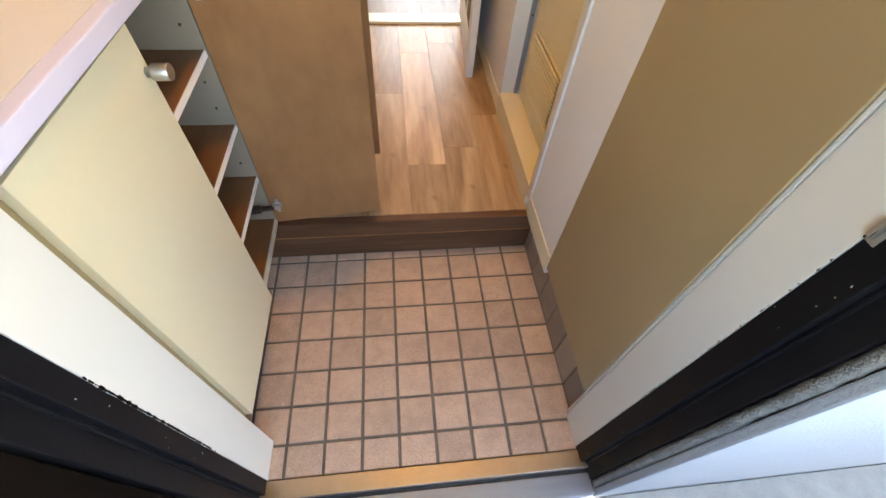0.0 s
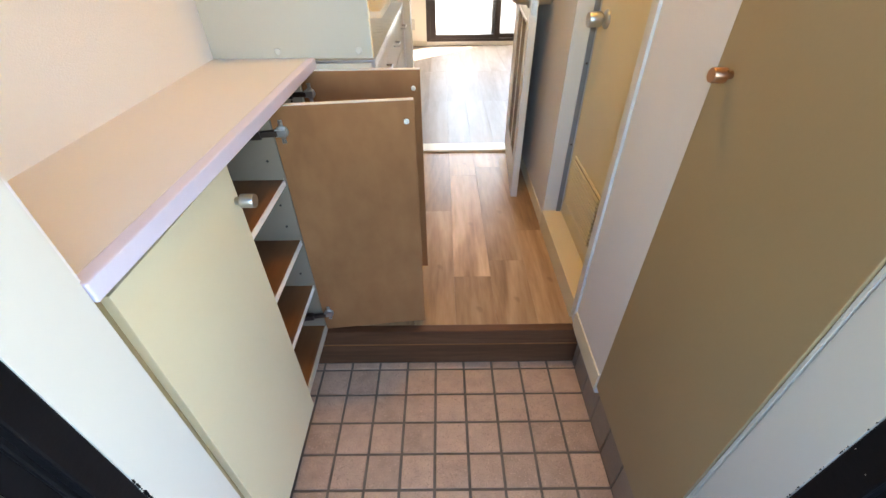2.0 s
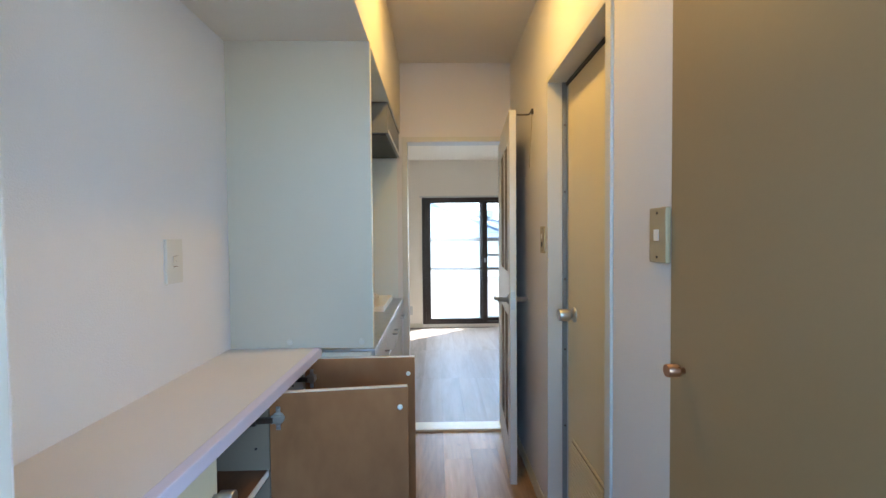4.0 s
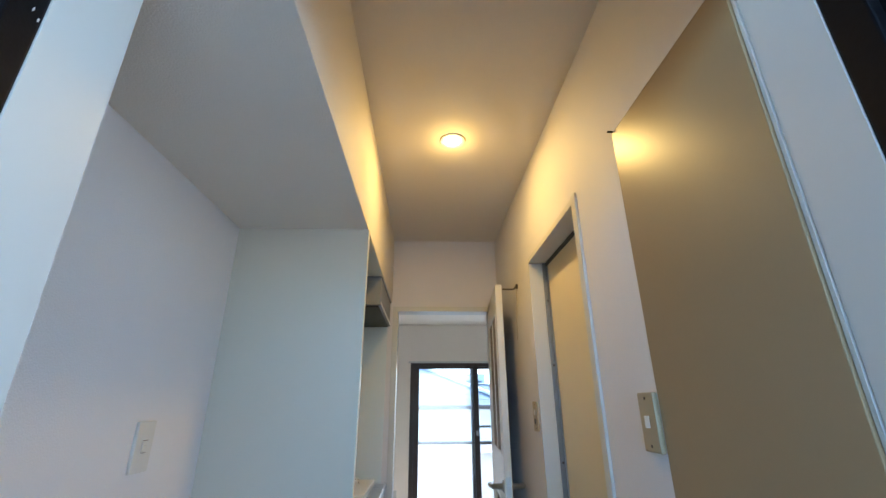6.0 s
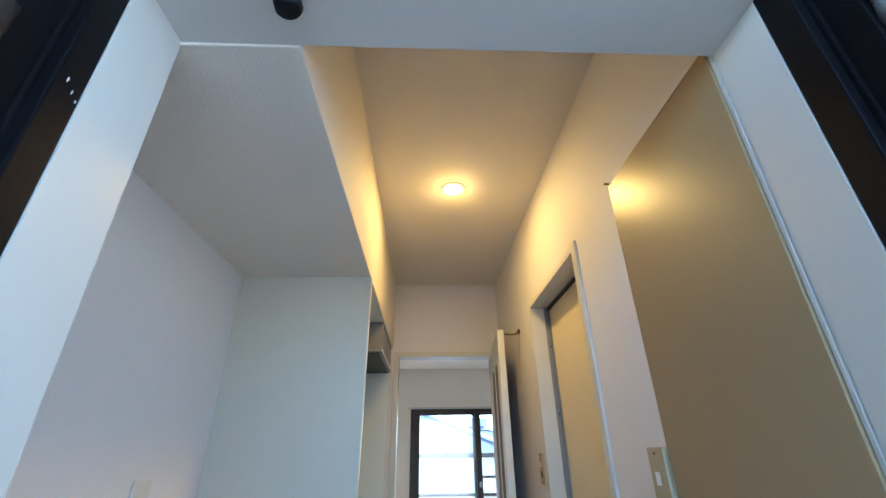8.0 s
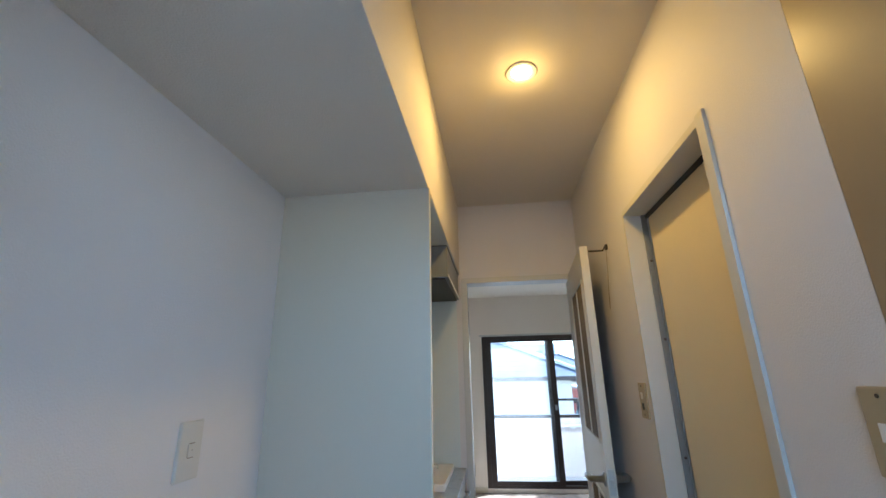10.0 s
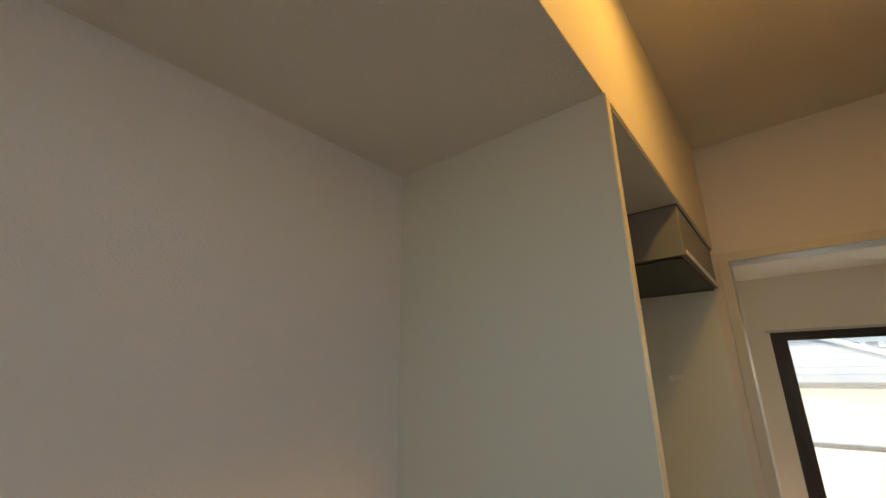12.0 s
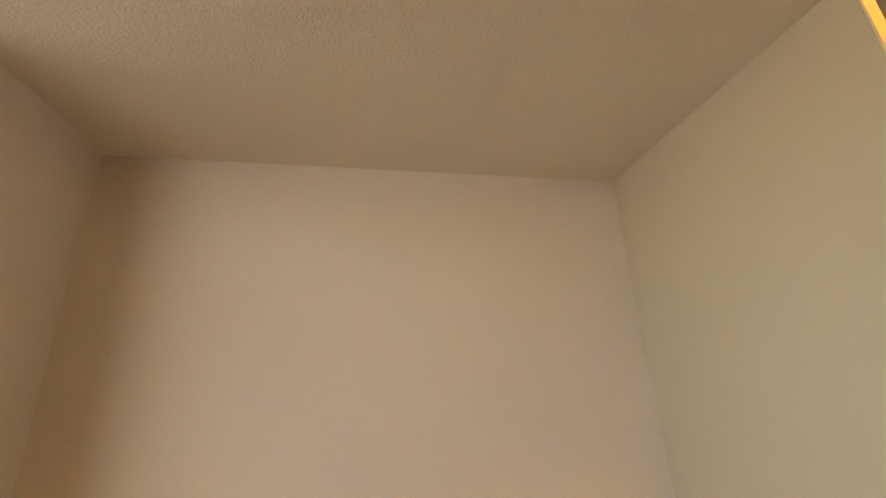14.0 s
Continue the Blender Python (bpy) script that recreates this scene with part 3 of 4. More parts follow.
part("leaf", box(XR - 0.001, XR + 0.011, 0.3545, 0.776, 0.196, 2.1268, 0.002), M_CLOSET, closet)
knob((XR - 0.001, 0.730, 1.170), (-1, 0, 0), M_COPPER, closet, 0.0125, 0.034)
part("top_pivot", box(XR - 0.014, XR + 0.004, 0.767, 0.773, 2.1275, 2.131, 0.002), M_BRONZE, closet)
structure("trim_closet", box(XR + 0.0035, XR + 0.011, YJ + 0.002, 0.3530, 0.02, 2.128, 0.0003), M_PLASTIC, "cream painted stop strip beside the closet", "trim")
structure("baseboard", box(XR - 0.006, XR, 0.779, BY0 - 0.034, ZF - 0.005, ZF + 0.072, 0.002), M_TRIM, "cream wooden baseboard", "baseboard")
structure("baseboard_far", box(XR - 0.006, XR, BY1 + 0.002, YW, ZF, ZF + 0.072, 0.002), M_TRIM, "cream wooden baseboard", "baseboard")

# ---- bathroom door ----
bath = thing("door_bathroom", (0.6, 1.4, BZ0), "pale yellow bathroom door with louvre vent, closed, in white frame", "door")
jf = box(XR - 0.008, XR + 0.10, BY0 - 0.032, BY0 + 0.004, BZ0 - 0.045, BZ1 + 0.022, 0.002)
part("jamb", jf, M_WHITE, bath)
part("jamb", box(XR - 0.004, XR + 0.10, BY1 - 0.004, BY1 + 0.012, BZ0 - 0.02, BZ1 + 0.012, 0.002), M_WHITE, bath)
part("door_head", box(XR - 0.006, XR + 0.10, BY0 + 0.004, BY1 - 0.004, BZ1 - 0.004, BZ1 + 0.018, 0.002), M_WHITE, bath)
part("sill", box(XR - 0.008, XR + 0.10, BY0 + 0.004, BY1 - 0.004, ZF + 0.001, BZ0, 0.002), M_CREAM, bath, "cream sill")
part("stop", box(XR + 0.058, XR + 0.0775, BY1 - 0.012, BY1 - 0.004, BZ0, BZ1 - 0.004, 0.001), M_GREYMETAL, bath, "grey rubber door stop")
leaf = part("leaf", box(XR + 0.078, XR + 0.106, BY0 + 0.006, BY1 - 0.024, BZ0 + 0.004, BZ1 - 0.020, 0.002), M_BATH, bath)
VX = XR + 0.078
vent = part("vent_frame", box(VX - 0.005, VX, 1.262, 1.618, 0.368, 0.598, 0.001), M_BATH, bath, "yellow louvre vent")
# sheet in place of an opening, shade between the louvres as its colour
part("slot", box(VX - 0.0056, VX - 0.005, 1.272, 1.608, 0.378, 0.590, 0), M_FILL, vent, "flat sheet coloured with the shade behind the louvres")
for k in range(12):
    z = 0.386 + k * 0.0177
    part("louvre", box(-0.006, 0.004, 1.274, 1.606, -0.0042, 0.0042, 0.001, None, Matrix.Translation((VX - 0.0085, 0, z)) @ Matrix.Rotation(radians(35), 4, "Y")), M_BATH, vent)
kb = part("rose", lathe([(0.030, 0), (0.030, 0.004), (0.024, 0.010), (0.010, 0.012)], look((VX, 1.594, 1.115), (VX + 1, 1.594, 1.115))), M_CHROME, bath)
part("knob", lathe([(0.012, 0), (0.012, 0.019), (0.022, 0.021), (0.0245, 0.026), (0.0245, 0.062), (0.022, 0.066)], look((VX, 1.594, 1.115), (VX + 1, 1.594, 1.115))), M_CHROME, kb)
for z in (0.62, 0.95, 1.25, 1.62, 1.90):
    part("screw", lathe([(0.0045, 0), (0.0045, 0.002)], pose(XR + 0.068, BY1 - 0.012, z, 90), None, 8), M_BRONZE, bath)

# dark strip added over the leaf as the shadow under the head
part("head_gasket", box(XR + 0.072, XR + 0.1055, BY0 + 0.006, BY1 - 0.012, BZ1 - 0.0185, BZ1 - 0.0045, 0), M_DARK, bath, "dark strip for the shadow under the door head")

# ---- downlight ----
dl = thing("downlight", (LAMP[0], LAMP[1], ZC), "recessed round ceiling downlight, lit warm", "ceiling light")
part("trim_ring", lathe([(0.053, -0.001), (0.055, -0.003), (0.050, -0.007), (0.037, -0.004), (0.036, -0.001)], pose(LAMP[0], LAMP[1], ZC)), M_WHITEPL, dl)
glow = bpy.data.materials.new("warm_glow")
glow.use_nodes = True
gb = glow.node_tree.nodes["Principled BSDF"]
gb.inputs["Emission Color"].default_value, gb.inputs["Emission Strength"].default_value = (1.0, 0.72, 0.36, 1), 3.0
part("lens", lathe([(0.0355, -0.001), (0.0345, -0.003), (0.016, -0.004)], pose(LAMP[0], LAMP[1], ZC)), glow, dl, "glowing frosted lens")

# ---- kitchen behind the panel ----
KZ = 1.045
kitchen = thing("kitchen_unit", (-0.42, 1.98, ZF), "white kitchen base unit with steel handles", "cabinet")
part("carcass", box(XL, XS - 0.022, PY + 0.002, YW - 0.002, ZF, KZ - 0.03, 0.001), M_PANEL, kitchen)
for y0, y1 in ((PY + 0.022, 1.77), (1.776, 2.17), (2.176, YW - 0.006)):
    dd = part("door", box(XS - 0.020, XS - 0.004, y0, y1, ZF + 0.08, KZ - 0.20, 0.002), M_WHITE, kitchen)
    part("drawer", box(XS - 0.020, XS - 0.004, y0, y1, KZ - 0.195, KZ - 0.04, 0.002), M_WHITE, kitchen)
    part("handle", rod([(XS - 0.004, y1 - 0.14, KZ - 0.10), (XS + 0.020, y1 - 0.14, KZ - 0.10), (XS + 0.020, y1 - 0.05, KZ - 0.10), (XS - 0.004, y1 - 0.05, KZ - 0.10)], 0.004), M_CHROME, dd)
part("panel_end", box(XL + 0.0, XS - 0.004, PY - 0.004, PY + 0.0015, ZF, KZ - 0.002, 0.001), M_PANEL, kitchen)
kt = thing("worktop", (-0.42, 1.98, KZ), "stainless steel kitchen worktop", "countertop")
part("slab", box(XL, XS + 0.004, PY + 0.022, YW - 0.002, KZ - 0.028, KZ, 0.003), M_STEEL, kt)
part("upstand", box(XL, XL + 0.015, PY + 0.022, YW - 0.002, KZ, KZ + 0.06, 0.003), M_STEEL, kt)
stove = thing("gas_stove", (-0.36, 2.30, KZ), "white table-top gas stove on the worktop", "stove")
part("body", box(-0.60, XS - 0.055, 2.10, 2.52, KZ, KZ + 0.030, 0.006), M_WHITEPL, stove)
for y in (2.18, 2.40):
    for r in (0.09,):
        g = rod([(-0.40 + r * math.cos(a), y + r * math.sin(a), KZ + 0.046) for a in np.linspace(0, 2 * math.pi, 25)], 0.004)
        for a in range(4):
            c, s = math.cos(a * math.pi / 2), math.sin(a * math.pi / 2)
            rod([(-0.40 + 0.10 * c, y + 0.10 * s, KZ + 0.030), (-0.40 + 0.10 * c, y + 0.10 * s, KZ + 0.050), (-0.40 + 0.03 * c, y + 0.03 * s, KZ + 0.050)], 0.004, g)
        part("pan_support", g, M_WHITEPL, stove, "enamel pan support")
hood = thing("range_hood", (-0.42, 2.28, 1.955), "grey kitchen range hood with dark underside", "range hood")
HY0 = 1.967
part("body", box(XL, XS - 0.010, HY0, YW - 0.012, 1.952, ZS - 0.006, 0.003), M_GREYMETAL, hood)
# dark sheet put in as the shade of the gap above the hood
part("top_gasket", box(XL, XS - 0.008, HY0 - 0.002, YW - 0.012, ZS - 0.006, ZS - 0.004, 0), M_DARK, hood)
part("skirt", box(XL, XS - 0.006, HY0 - 0.006, YW - 0.012, 1.940, 1.952, 0.002), M_GREYMETAL, hood, "grey lower rim")
part("front_lip", box(XS - 0.006, XS - 0.003, HY0 - 0.006, YW - 0.012, 1.939, 1.953, 0.0008), M_WHITEPL, hood, "white front lip")
part("filter", box(XL + 0.01, XS - 0.020, HY0 + 0.006, YW - 0.02, 1.932, 1.9385, 0), M_DARK, hood, "dark filter underside")
# added panels; the entrance daylight's blue is put into their pale colour
M_KPANEL = mat("kitchen_panel_daylight_tint", (0.70, 0.755, 0.75), 0.26, vary=0.02, scale=3, bump=0.01)
structure("kitchen_panel_end", box(XL + 0.004, XS - 0.024, YW - 0.0045, YW - 0.0005, KZ + 0.002, ZS - 0.004, 0), M_KPANEL, "glossy kitchen wall panel, blue of the daylight put into its colour", "wall panel")
structure("kitchen_panel_side", box(XL + 0.0005, XL + 0.004, PY + 0.021, YW - 0.005, KZ + 0.061, ZS - 0.004, 0), M_KPANEL, "glossy kitchen wall panel, blue of the daylight put into its colour", "wall panel")
structure("kitchen_panel_top", box(XL + 0.0005, XS - 0.003, PY + 0.021, YW - 0.001, ZS - 0.0038, ZS - 0.0006, 0), M_KPANEL, "glossy board added under the kitchen soffit, daylight's blue in its colour", "wall panel")
hook = thing("wall_hook", (-0.38, YW - 0.005, 1.61), "small white hook on the kitchen end wall", "hook")
part("base", box(-0.405, -0.355, YW - 0.011, YW - 0.005, 1.606, 1.626, 0.002), M_WHITEPL, hook)
part("peg", rod([(-0.395, YW - 0.009, 1.614), (-0.395, YW - 0.027, 1.610), (-0.395, YW - 0.033, 1.622)], 0.0035), M_WHITEPL, hook)

# ---- doorway and open glazed door ----
casing = box(DX0 - 0.004, DX0 + 0.030, YW - 0.012, YW + 0.10, ZF, DZ - 0.006, 0.002)
structure("door_casing_left", casing, M_WHITE, "white painted door casing", "door frame")
structure("door_casing_right", box(DX1 - 0.020, DX1 + 0.012, YW - 0.012, YW + 0.10, ZF, DZ - 0.006, 0.002), M_WHITE, "white painted door casing", "door frame")
structure("door_casing_head", box(DX0 - 0.004, DX1 + 0.012, YW - 0.012, YW + 0.10, DZ - 0.006, DZ + 0.026, 0.002), M_WHITE, "white painted door casing head", "door frame")
structure("threshold_room", box(DX0 + 0.030, DX1 - 0.020, YW - 0.012, YW + 0.10, ZF - 0.01, ZF + 0.014, 0.003), M_TRIM, "pale threshold strip at the room doorway", "threshold")

LW, LT = 0.585, 0.034
lturn = Matrix.Translation((0.455, YW - 0.016, 0)) @ Matrix.Rotation(radians(-94.5), 4, "Z")
idoor = thing("door_room", (0.452, YW - 0.02, ZF), "open white room door with brown ribbed glass and lever handles", "door")


def lbox(x0, x1, y0, y1, z0, z1, bevel=0.002, bm=None):
    return box(x0, x1, y0, y1, z0, z1, bevel, bm, lturn)


Z0, Z1 = 0.184, 2.056
GX0, GX1 = 0.062, 0.525
for nm, a in (("stile", (0, GX0, 0, LT, Z0, Z1)), ("stile", (GX1, LW, 0, LT, Z0, Z1)), ("rail", (GX0, GX1, 0, LT, 1.92, Z1)),
              ("rail", (GX0, GX1, 0, LT, 1.04, 1.24)), ("rail", (GX0, GX1, 0, LT, Z0, 0.36))):
    part(nm, lbox(*a), M_WHITE, idoor)
M_SMOKE = mat("smoked_glass", (0.16, 0.13, 0.10), 0.12, vary=0.15, scale=9, bump=0.05)
for z0, z1 in ((1.24, 1.92), (0.36, 1.04)):
    gx = (GX0 + GX1) / 2
    ribs = lbox(GX0, GX1, 0.010, 0.024, z0, z1, 0)
    for c0, c1 in ((GX0 + 0.012, gx - 0.008), (gx + 0.008, GX1 - 0.012)):
        w = (c1 - c0) / 6
        for k in range(6):
            x = c0 + (k + 0.5) * w
            rod([tuple(lturn @ Vector((x, 0.017, z))) for z in (z0 + 0.012, z1 - 0.012)], w * 0.46, ribs, 12)
    pn = part("glass_panel", ribs, M_SMOKE, idoor, "brown ribbed glass")
    part("glazing_bar", lbox(gx - 0.008, gx + 0.008, -0.001, LT + 0.001, z0, z1), M_WHITE, pn)
    for a in ((GX0, GX0 + 0.010, z0, z1), (GX1 - 0.010, GX1, z0, z1), (GX0 + 0.010, GX1 - 0.010, z1 - 0.012, z1), (GX0 + 0.010, GX1 - 0.010, z0, z0 + 0.012)):
        part("bead", lbox(a[0], a[1], -0.003, LT + 0.003, a[2], a[3]), M_WHITE, pn)
for side in (-1, 1):
    yb = 0 if side < 0 else LT
    base = lathe([(0.026, 0), (0.026, 0.004), (0.014, 0.010), (0.011, 0.057)], lturn @ pose(LW - 0.055, yb, 1.113, 90 * (1 if side < 0 else -1)))
    hb = part("handle_rose", base, M_CHROME, idoor)
    yy = yb + side * 0.060
    part("lever", rod([tuple(lturn @ Vector(p)) for p in ((LW - 0.055, yy - side * 0.006, 1.113), (LW - 0.07, yy, 1.114), (LW - 0.12, yy + side * 0.002, 1.112), (LW - 0.165, yy - side * 0.004, 1.107))], 0.009), M_CHROME, hb)
part("latch_plate", lbox(LW, LW + 0.002, 0.006, LT - 0.006, 1.068, 1.158, 0.0005), M_CHROME, idoor)
part("latch_bolt", lbox(LW + 0.002, LW + 0.010, 0.011, LT - 0.011, 1.103, 1.123, 0.002), M_CHROME, idoor)
stay = thing("door_stay", (XR, 1.96, 2.03), "thin metal door stay hooked between wall and open door", "door stay")
part("rod", rod([(0.448, 1.985, 2.032), (0.470, 1.980, 2.030), (0.505, 1.97, 2.028), (0.516, 1.965, 2.045)], 0.004), M_BRONZE, stay)
part("bracket", box(XR - 0.010, XR, 1.957, 1.973, 2.028, 2.054, 0.003), M_BRONZE, stay)
part("cord", rod([(0.518, 1.965, 2.03), (0.517, 1.975, 1.95), (0.516, 2.00, 1.86), (0.520, 2.03, 1.78)], 0.0011), M_FILL, stay)

# ---- room window, balcony ----
window = thing("window_balcony", (0.7, YG, WZ0), "dark bronze sliding balcony window with dusty glass", "window", kind="structure")
YF = YG + 0.03
for nm, a in (("frame_side", (WX0, WX0 + 0.05, YF - 0.035, YF + 0.06, WZ0, WZ1)), ("frame_side", (WX1 - 0.05, WX1, YF - 0.035, YF + 0.06, WZ0, WZ1)),
              ("frame_head", (WX0 + 0.05, WX1 - 0.05, YF - 0.035, YF + 0.06, WZ1 - 0.045, WZ1)), ("frame_sill", (WX0 + 0.05, WX1 - 0.05, YF - 0.035, YF + 0.06, WZ0, WZ0 + 0.03))):
    part(nm, box(*a), M_BRONZE, window)


def sash(x0, x1, y, pane, w=0.067):
    s = part("sash", box(x0, x0 + w, y, y + 0.028, WZ0 + 0.03, WZ1 - 0.045, 0.002), M_BRONZE, window)
    b = box(x1 - w, x1, y, y + 0.028, WZ0 + 0.03, WZ1 - 0.045, 0.002)
    part("sash_stile", b, M_BRONZE, s)
    part("sash_rail", box(x0 + w, x1 - w, y, y + 0.028, WZ0 + 0.03, WZ0 + 0.075, 0.002), M_BRONZE, s)
    part("sash_rail", box(x0 + w, x1 - w, y, y + 0.028, WZ1 - 0.075, WZ1 - 0.045, 0.002), M_BRONZE, s)
    g = part("pane", box(x0 + w, x1 - w, y + 0.012, y + 0.015, WZ0 + 0.075, WZ1 - 0.075, 0), pane, s)
    g.visible_shadow = False
    return s


sash(WX0 + 0.05, 0.757, YF - 0.03, M_DUSTY)
sash(0.655, WX1 - 0.05, YF + 0.012, M_GLASS)
part("crescent_lock", box(0.712, 0.737, YF - 0.05, YF - 0.03, 1.08, 1.14, 0.004), M_CHROME, window)
structure("window_trim", box(WX0 - 0.03, WX1 + 0.03, YG - 0.012, YG, WZ1, WZ1 + 0.022, 0.002), M_WHITE, "white window head trim", "trim")
plate_room = thing("room_outlet", (-0.32, YG, 0.42), "ivory outlet low on the window wall", "outlet")
part("cover_plate", box(-0.355, -0.285, YG - 0.007, YG, 0.36, 0.48, 0.002), M_PLASTIC, plate_room)
structure("baseboard_room", box(-1.4, WX0 - 0.002, YG - 0.010, YG, ZF, ZF + 0.06, 0.002), M_TRIM, "wooden baseboard", "baseboard")

structure("balcony_floor", box(-2.0, 2.2, YG + 0.12, 7.0, -0.02, 0.12, 0), M_CONC, "grey concrete balcony floor", "floor")
structure("balcony_parapet", box(-2.0, 2.2, 6.75, 6.87, 0.12, 0.885, 0.004), M_PINK, "pale rendered balcony parapet", "wall")
structure("balcony_partition", box(2.0, 2.12, YG + 0.12, 6.75, 0.12, 2.5, 0.004), M_PINK, "pale balcony end wall", "wall")
rail = thing("balcony_rail", (0, 6.8, 1.08), "dark bronze handrail on the balcony parapet", "railing", kind="structure")
part("top_rail", box(0.82, 2.0, 6.78, 6.84, 1.115, 1.150, 0.006), M_BRONZE, rail)
part("bottom_rail", box(-2.0, 2.0, 6.745, 6.86, 0.887, 0.930, 0.004), M_BRONZE, rail)
for k in range(3):
    x = 0.82 + k * 0.56
    part("post", box(x, x + 0.035, 6.79, 6.83, 0.930, 1.115, 0.003), M_BRONZE, rail)
pole_hook = thing("laundry_hook", (1.05, 6.75, 0.79), "white folded laundry-pole bracket on the parapet", "bracket")
part("arm", box(0.90, 1.26, 6.70, 6.735, 0.770, 0.800, 0.004), M_WHITEPL, pole_hook)
part("base", box(1.04, 1.11, 6.735, 6.749, 0.74, 0.83, 0.003), M_WHITEPL, pole_hook)

# ---- outside: neighbours ----
structure("ground", box(-150, 150, -150, 150, -6.3, -6.0, 0), M_CONC, "grey ground among the houses", "ground")


def house(name, x0, x1, y0, d, eave, pitch, wall_m, label, run=4.0):
    """A house with a hip roof: wall, roof with its courses, ridge cap, gutter, windows."""
    x, y = (x0 + x1) / 2, y0 + d / 2
    ob = thing(name, (x, y, -6.0), label, "house", "neighbouring houses")
    o = 0.5
    part("wall", box(x0 + o, x1 - o, y0 + o, y0 + d - o, -6.0, eave, 0), wall_m, ob)
    ridge = eave + pitch * run
    rf = bmesh.new()
    A = [rf.verts.new(p) for p in ((x0, y0, eave), (x1, y0, eave), (x1, y0 + d, eave), (x0, y0 + d, eave))]
    B = [rf.verts.new((x0 + run, y0 + run, ridge)), rf.verts.new((x1 - run, y0 + run, ridge))]
    for f in ((A[0], A[1], B[1], B[0]), (A[1], A[2], B[1]), (A[2], A[3], B[0], B[1]), (A[3], A[0], B[0]), (A[3], A[2], A[1], A[0])):
        rf.faces.new(f)
    r = part("roof", rf, M_ROOF, ob, "grey slate hip roof")
    n = 12
    for k in range(n):
        f = k / n
        yy, zz = y0 + f * run, eave + f * pitch * run
        part("roof_course", box(x0 + f * run, x1 - f * run, yy - 0.02, yy + run / n, -0.01, 0.025, 0, None,
             Matrix.Translation((0, yy, zz)) @ Matrix.Rotation(math.atan(pitch), 4, "X") @ Matrix.Translation((0, -yy, 0))), M_ROOF, r)
    part("hip_cap", rod([(x1, y0, eave + 0.03), (x1 - run, y0 + run, ridge + 0.05)], 0.07, None, 6), M_HOUSE, r)
    part("ridge_cap", rod([(x0 + run, y0 + run, ridge + 0.05), (x1 - run, y0 + run, ridge + 0.05)], 0.07, None, 6), M_ROOF, r)
    part("gutter", box(x0, x1, y0 - 0.1, y0, eave - 0.10, eave + 0.01, 0.01), M_BRONZE, ob)
    for k in range(3):
        wx = x0 + (k + 0.7) * (x1 - x0) / 3.4
        wd = part("window", box(wx - 0.8, wx + 0.8, y0 + o - 0.04, y0 + o, eave - 2.6, eave - 1.3, 0.01), M_BRONZE, ob)
        part("pane", box(wx - 0.72, wx + 0.72, y0 + o - 0.05, y0 + o - 0.04, eave - 2.52, eave - 1.38, 0), M_ROOF, wd)
    for k in range(7):
        z = eave - 0.35 - k * 0.3
        part("siding_joint", box(x0 + o, x1 - o, y0 + o - 0.012, y0 + o, z, z + 0.02, 0), M_HOUSE, ob)
    return ob


house("neighbour_house", -8.5, 2.67, 12.5, 9.0, 1.40, 0.46, M_HOUSE, "cream house with a grey slate hip roof")
house("neighbour_house", -3.0, 9.0, 30.0, 9.0, 1.0, 0.45, M_HOUSE, "more distant cream house with a grey roof")
house("neighbour_house", -16.0, -5.0, 34.0, 9.0, 3.0, 0.5, M_HOUSE, "distant cream house with a steep grey roof")
block = thing("apartment_block", (8.0, 62.0, -6.0), "distant white apartment block", "building")
part("wall", box(2.5, 8.2, 58, 66, -6.0, 5.2, 0.05), M_STUCCO, block)
for i in range(4):
    for j in range(3):
        part("window", box(3.0 + i * 1.3, 3.8 + i * 1.3, 57.93, 58.0, -0.6 + j * 1.9, 0.5 + j * 1.9, 0.01), M_ROOF, block)
red = thing("red_outbuilding", (3.3, 16.0, -6.0), "red-walled outbuilding with a flat roof", "building")
part("wall", box(2.75, 5.6, 15.0, 18.0, -6.0, 0.98, 0.02), M_RED, red)
part("roof_edge", box(2.70, 5.65, 14.95, 18.05, 0.98, 1.05, 0.01), M_STUCCO, red)
teal = thing("teal_awning", (3.1, 14.3, 0.0), "teal plastic sheet over a shed", "shed roof")
part("sheet", box(2.50, 3.5, 13.9, 14.6, -0.25, 0.36, 0.03), M_TEAL, teal)
part("strap", rod([(2.95, 13.88, -0.2), (3.2, 13.87, 0.37)], 0.02, None, 6), M_WHITEPL, teal)
part("base", box(2.50, 3.5, 13.9, 14.6, -6.0, -0.25, 0), M_HOUSE, teal)
srail = thing("stair_rail", (2.2, 11.8, -6.0), "dark sloping stair handrail outside", "railing")
part("handrail", rod([(1.95, 11.6, 0.78), (2.10, 11.6, 0.84), (2.85, 11.6, 1.10)], 0.03, None, 8), M_BRONZE, srail)
part("post", rod([(2.05, 11.6, -6.0), (2.05, 11.6, 0.82)], 0.04, None, 8), M_BRONZE, srail)
wire = thing("overhead_wire", (3.0, 20.0, 3.0), "thin black overhead wire", "cable")
part("strand", rod([(-6 + k, 20.0, 3.05 + 0.012 * (k - 8) ** 2 * 0.2 + 0.10 * k) for k in range(20)], 0.018, None, 6), M_BLACK, wire)

# ---- landing outside the entrance ----
structure("landing_floor", box(-4.0, 4.0, -1.5, 0.118, -0.20, -0.055, 0.004), M_CONC, "grey concrete landing", "floor")
ext = box(0.62, 4.0, 0.12, 0.24, -0.19, 3.2, 0.003)
box(-4.0, -0.46, 0.12, 0.24, -0.19, 3.2, 0.003, ext)
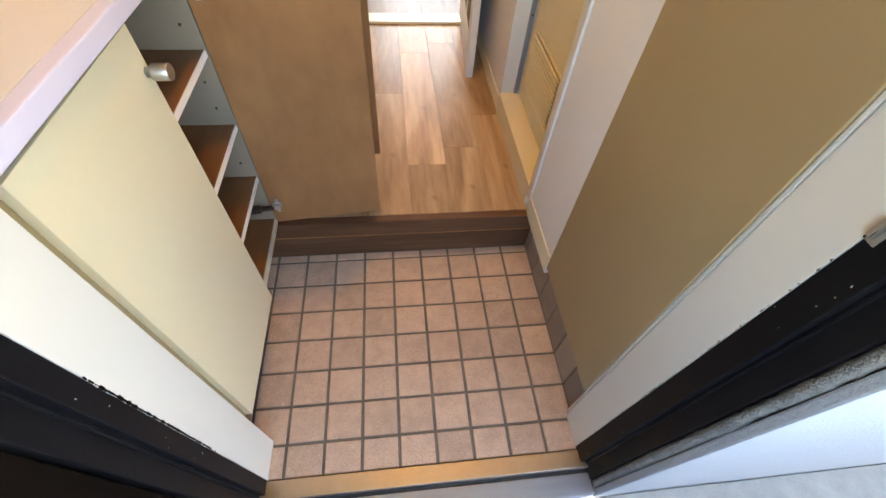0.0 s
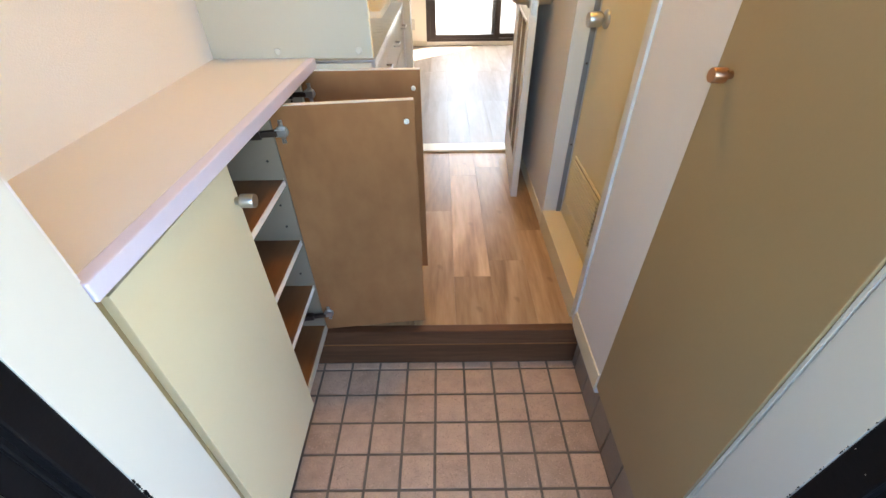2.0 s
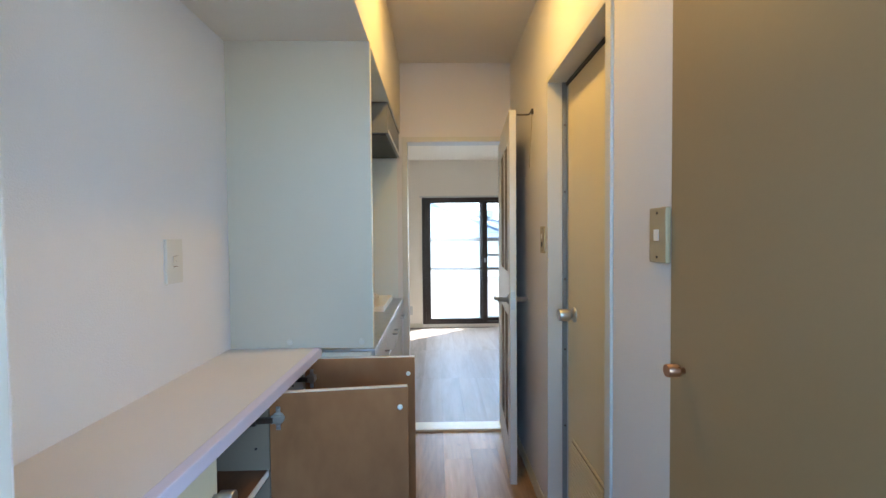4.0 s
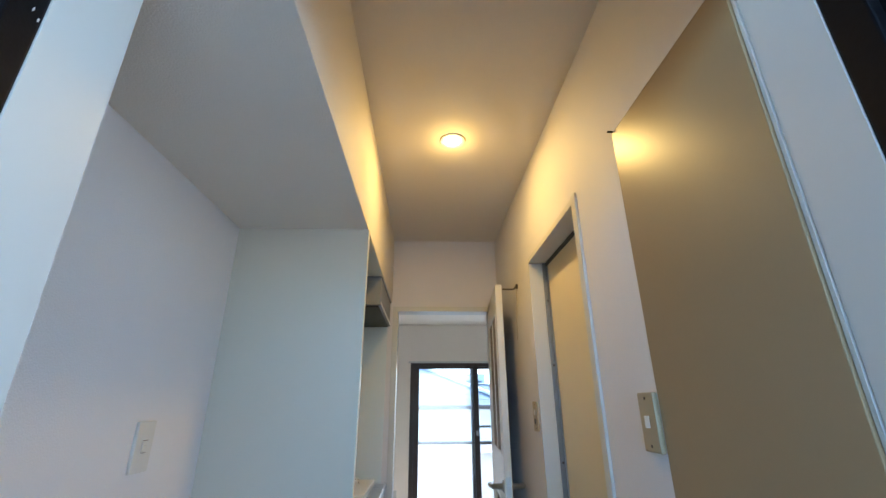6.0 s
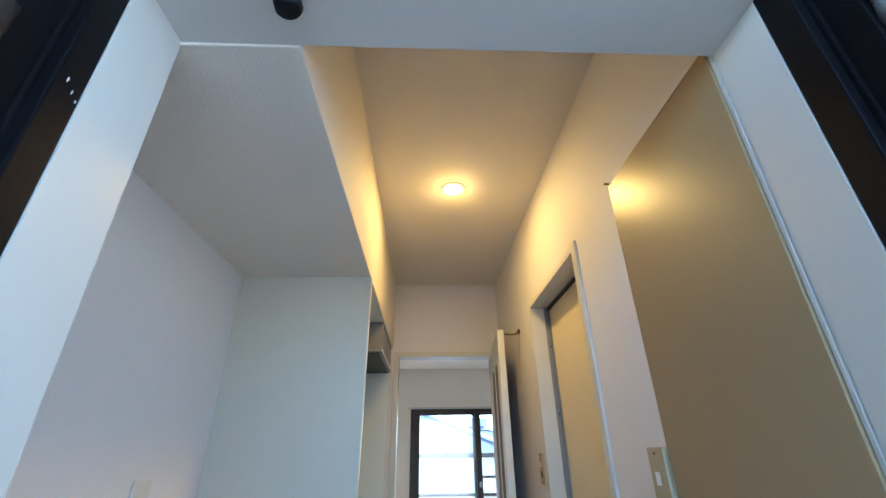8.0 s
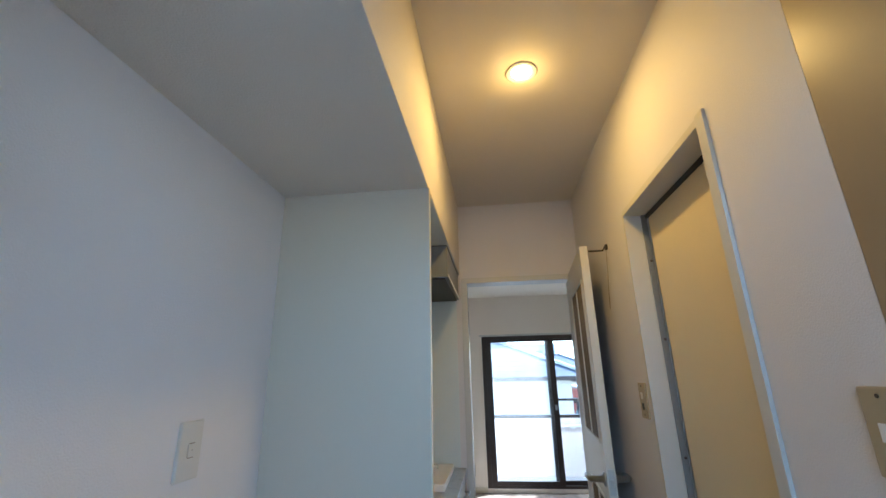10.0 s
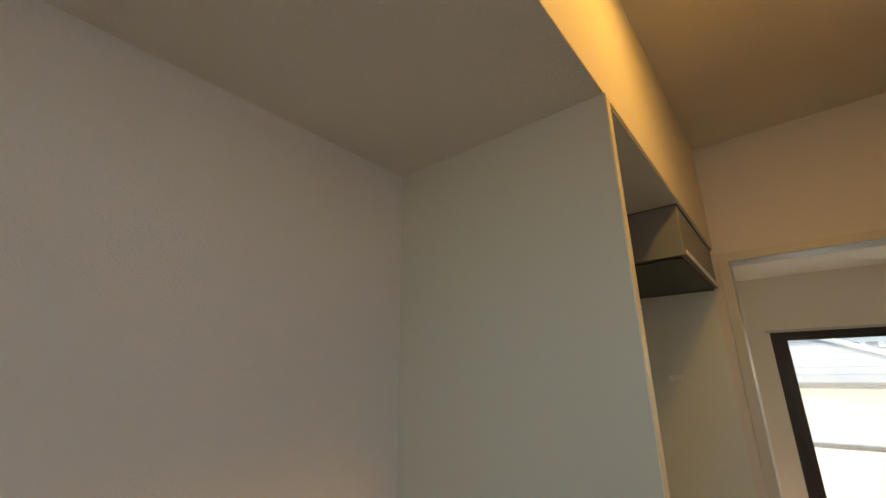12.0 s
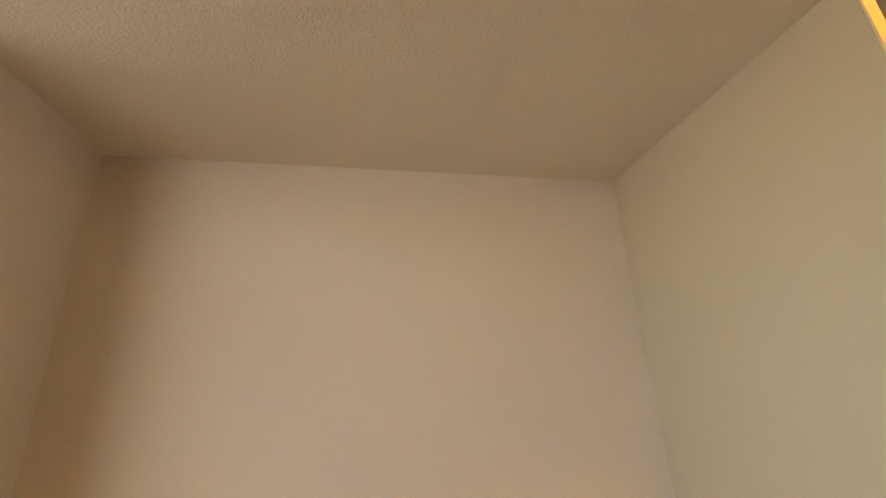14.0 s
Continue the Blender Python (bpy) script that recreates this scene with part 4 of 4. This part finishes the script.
box(-0.46, 0.62, 0.12, 0.24, 2.20, 3.2, 0.003, ext)
structure("wall_outside", ext, M_STUCCO, "rough white stucco outer wall", "wall")
structure("landing_parapet", box(-4.0, 4.0, -1.5, -1.38, -0.05, 0.95, 0.004), M_STUCCO, "white landing parapet", "wall")
# out of view, added to dim the sky's light on the entrance
structure("landing_roof", box(-4.0, 4.0, -1.5, 0.118, 2.75, 2.9, 0.004), M_STUCCO, "unseen slab above the landing, added to cut the daylight", "ceiling")
edoor = thing("door_entrance", (-0.45, 0.12, 0), "dark brown steel entrance door, standing open outside", "door")
part("leaf", box(-0.445, -0.402, -0.72, 0.157, -0.03, 2.10, 0.003), M_BROWN_STEEL, edoor)
part("edge_strip", box(-0.4018, -0.399, -0.715, -0.68, 0.0, 2.08, 0), M_BLACK, edoor)
part("hinge", lathe([(0.007, 0), (0.0095, 0.004), (0.0095, 0.046), (0.0105, 0.050), (0.0095, 0.054), (0.0095, 0.096), (0.007, 0.10)], pose(-0.394, 0.163, 0.915)), M_BRONZE, edoor, "dull steel hinge knuckle")
part("hinge", lathe([(0.009, 0), (0.009, 0.11)], pose(-0.395, 0.155, 1.80)), M_BRONZE, edoor)
closer = thing("door_closer_bracket", (-0.17, 0.20, 2.10), "black door closer arm bracket under the frame head", "door closer")
part("bracket", box(-0.215, -0.125, 0.18, 0.235, 2.085, 2.112, 0.004), M_BLACK, closer)
part("arm", lathe([(0.022, 0), (0.019, 0.03), (0.016, 0.075), (0.018, 0.080), (0.018, 0.095), (0.014, 0.100)], look((-0.172, 0.195, 2.10), (-0.20, 0.165, 2.195))), M_BLACK, closer)

# ---- pieces: tiles and planks ----
def piece_mesh(name, sx, sy, sz, bev, material):
    bm = bmesh.new()
    bmesh.ops.create_cube(bm, size=1)
    bm.transform(Matrix.Diagonal((sx, sy, sz, 1)))
    top_edges = [e for e in bm.edges if all(v.co.z > 0 for v in e.verts)]
    bmesh.ops.bevel(bm, geom=top_edges, offset=bev, segments=1, affect="EDGES")
    me = bpy.data.meshes.new(name)
    bm.to_mesh(me)
    bm.free()
    me.materials.append(material)
    return me


def piece(name, me, parent, at, turn=None):
    ob = new(name, me)
    ob.parent = parent
    ob.matrix_parent_inverse = Matrix.Translation(-parent.location)
    ob.matrix_basis = Matrix.Translation(at) @ (turn or Matrix.Identity(4))
    return ob


P, J = 0.11, 0.0095
rnd = random.Random(4)
full = piece_mesh("tile", P - J, P - J, 0.012, 0.0015, M_TILE)
cut = {}
for i in range(-6, 5):
    for j in range(0, 8):
        x0, x1 = max(i * P, -0.655), min((i + 1) * P, 0.548)
        y0, y1 = 0.22 + j * P, min(0.22 + (j + 1) * P, 1.027)
        y0 = max(y0, 0.238)
        if x1 - x0 < 0.02 or y1 - y0 < 0.012:
            continue
        key = (round(x1 - x0, 3), round(y1 - y0, 3))
        me = full if key == (P, P) else cut.setdefault(key, piece_mesh("tile", key[0] - J, key[1] - J, 0.012, 0.0015, M_TILE))
        piece("tile", me, floor_genkan, ((x0 + x1) / 2, (y0 + y1) / 2, -0.006 + rnd.uniform(-0.0006, 0.0006)),
              Matrix.Rotation(rnd.uniform(-0.004, 0.004), 4, "Z"))
skirting = thing("tile_skirting", (0.54, 0.7, 0), "grey-brown tile skirting beside the entrance floor", "skirting", kind="structure")
part("grout_bed", box(0.5495, 0.565, 0.347, 1.028, -0.04, 0.188, 0), M_GROUT, skirting)
sk_me = piece_mesh("tile", 0.186, P - 0.006, 0.008, 0.0015, M_SKIRT)
for j in range(1, 8):
    y0, y1 = max(0.22 + j * P, 0.349), min(0.33 + j * P, 1.027)
    if y1 - y0 > 0.03:
        me = sk_me if y1 - y0 > 0.109 else piece_mesh("tile", 0.186, y1 - y0 - 0.006, 0.008, 0.0015, M_SKIRT)
        piece("tile", me, skirting, (0.5485, (y0 + y1) / 2, 0.093), Matrix.Rotation(radians(-90), 4, "Y"))

PW, PL = 0.157, 0.909
plank_cache = {}
JOINT = {1: 1.438, 2: 1.67, 0: 2.24, -1: 1.85}  # where the boards of the corridor meet end to end
for k in range(-11, 13):
    x0, x1 = 0.237 + (k - 1) * PW, 0.237 + k * PW
    x0, x1 = max(x0, -1.39), min(x1, 2.09)
    if x1 - x0 < 0.02:
        continue
    y = JOINT.get(k, 1.438 + PL * [0.35, 0.72, 0.1, 0.55][k % 4]) - 2 * PL
    while y < YG:
        y0, y1 = max(y, 1.0605), min(y + PL, YG - 0.001)
        if y0 < YW + 0.09 < y1:  # boards end at the room's threshold
            y1 = YW + 0.09
            y = y1 - PL
        if (x1 <= -0.42 or x0 >= XR + 0.02):
            y0 = max(y0, YW + 0.09)
        if y1 - y0 > 0.02:
            key = (round(x1 - x0, 3), round(y1 - y0, 3))
            if y0 > YW + 0.08:
                key += ("room",)
            me = plank_cache.get(key) or plank_cache.setdefault(key, piece_mesh("plank", key[0] - 0.0003, key[1] - 0.0003, 0.012, 0.0004, M_ROOMFLOOR if len(key) > 2 else M_FLOOR))
            piece("plank", me, floor_wood, ((x0 + x1) / 2, (y0 + y1) / 2, ZF - 0.006))
        y += PL
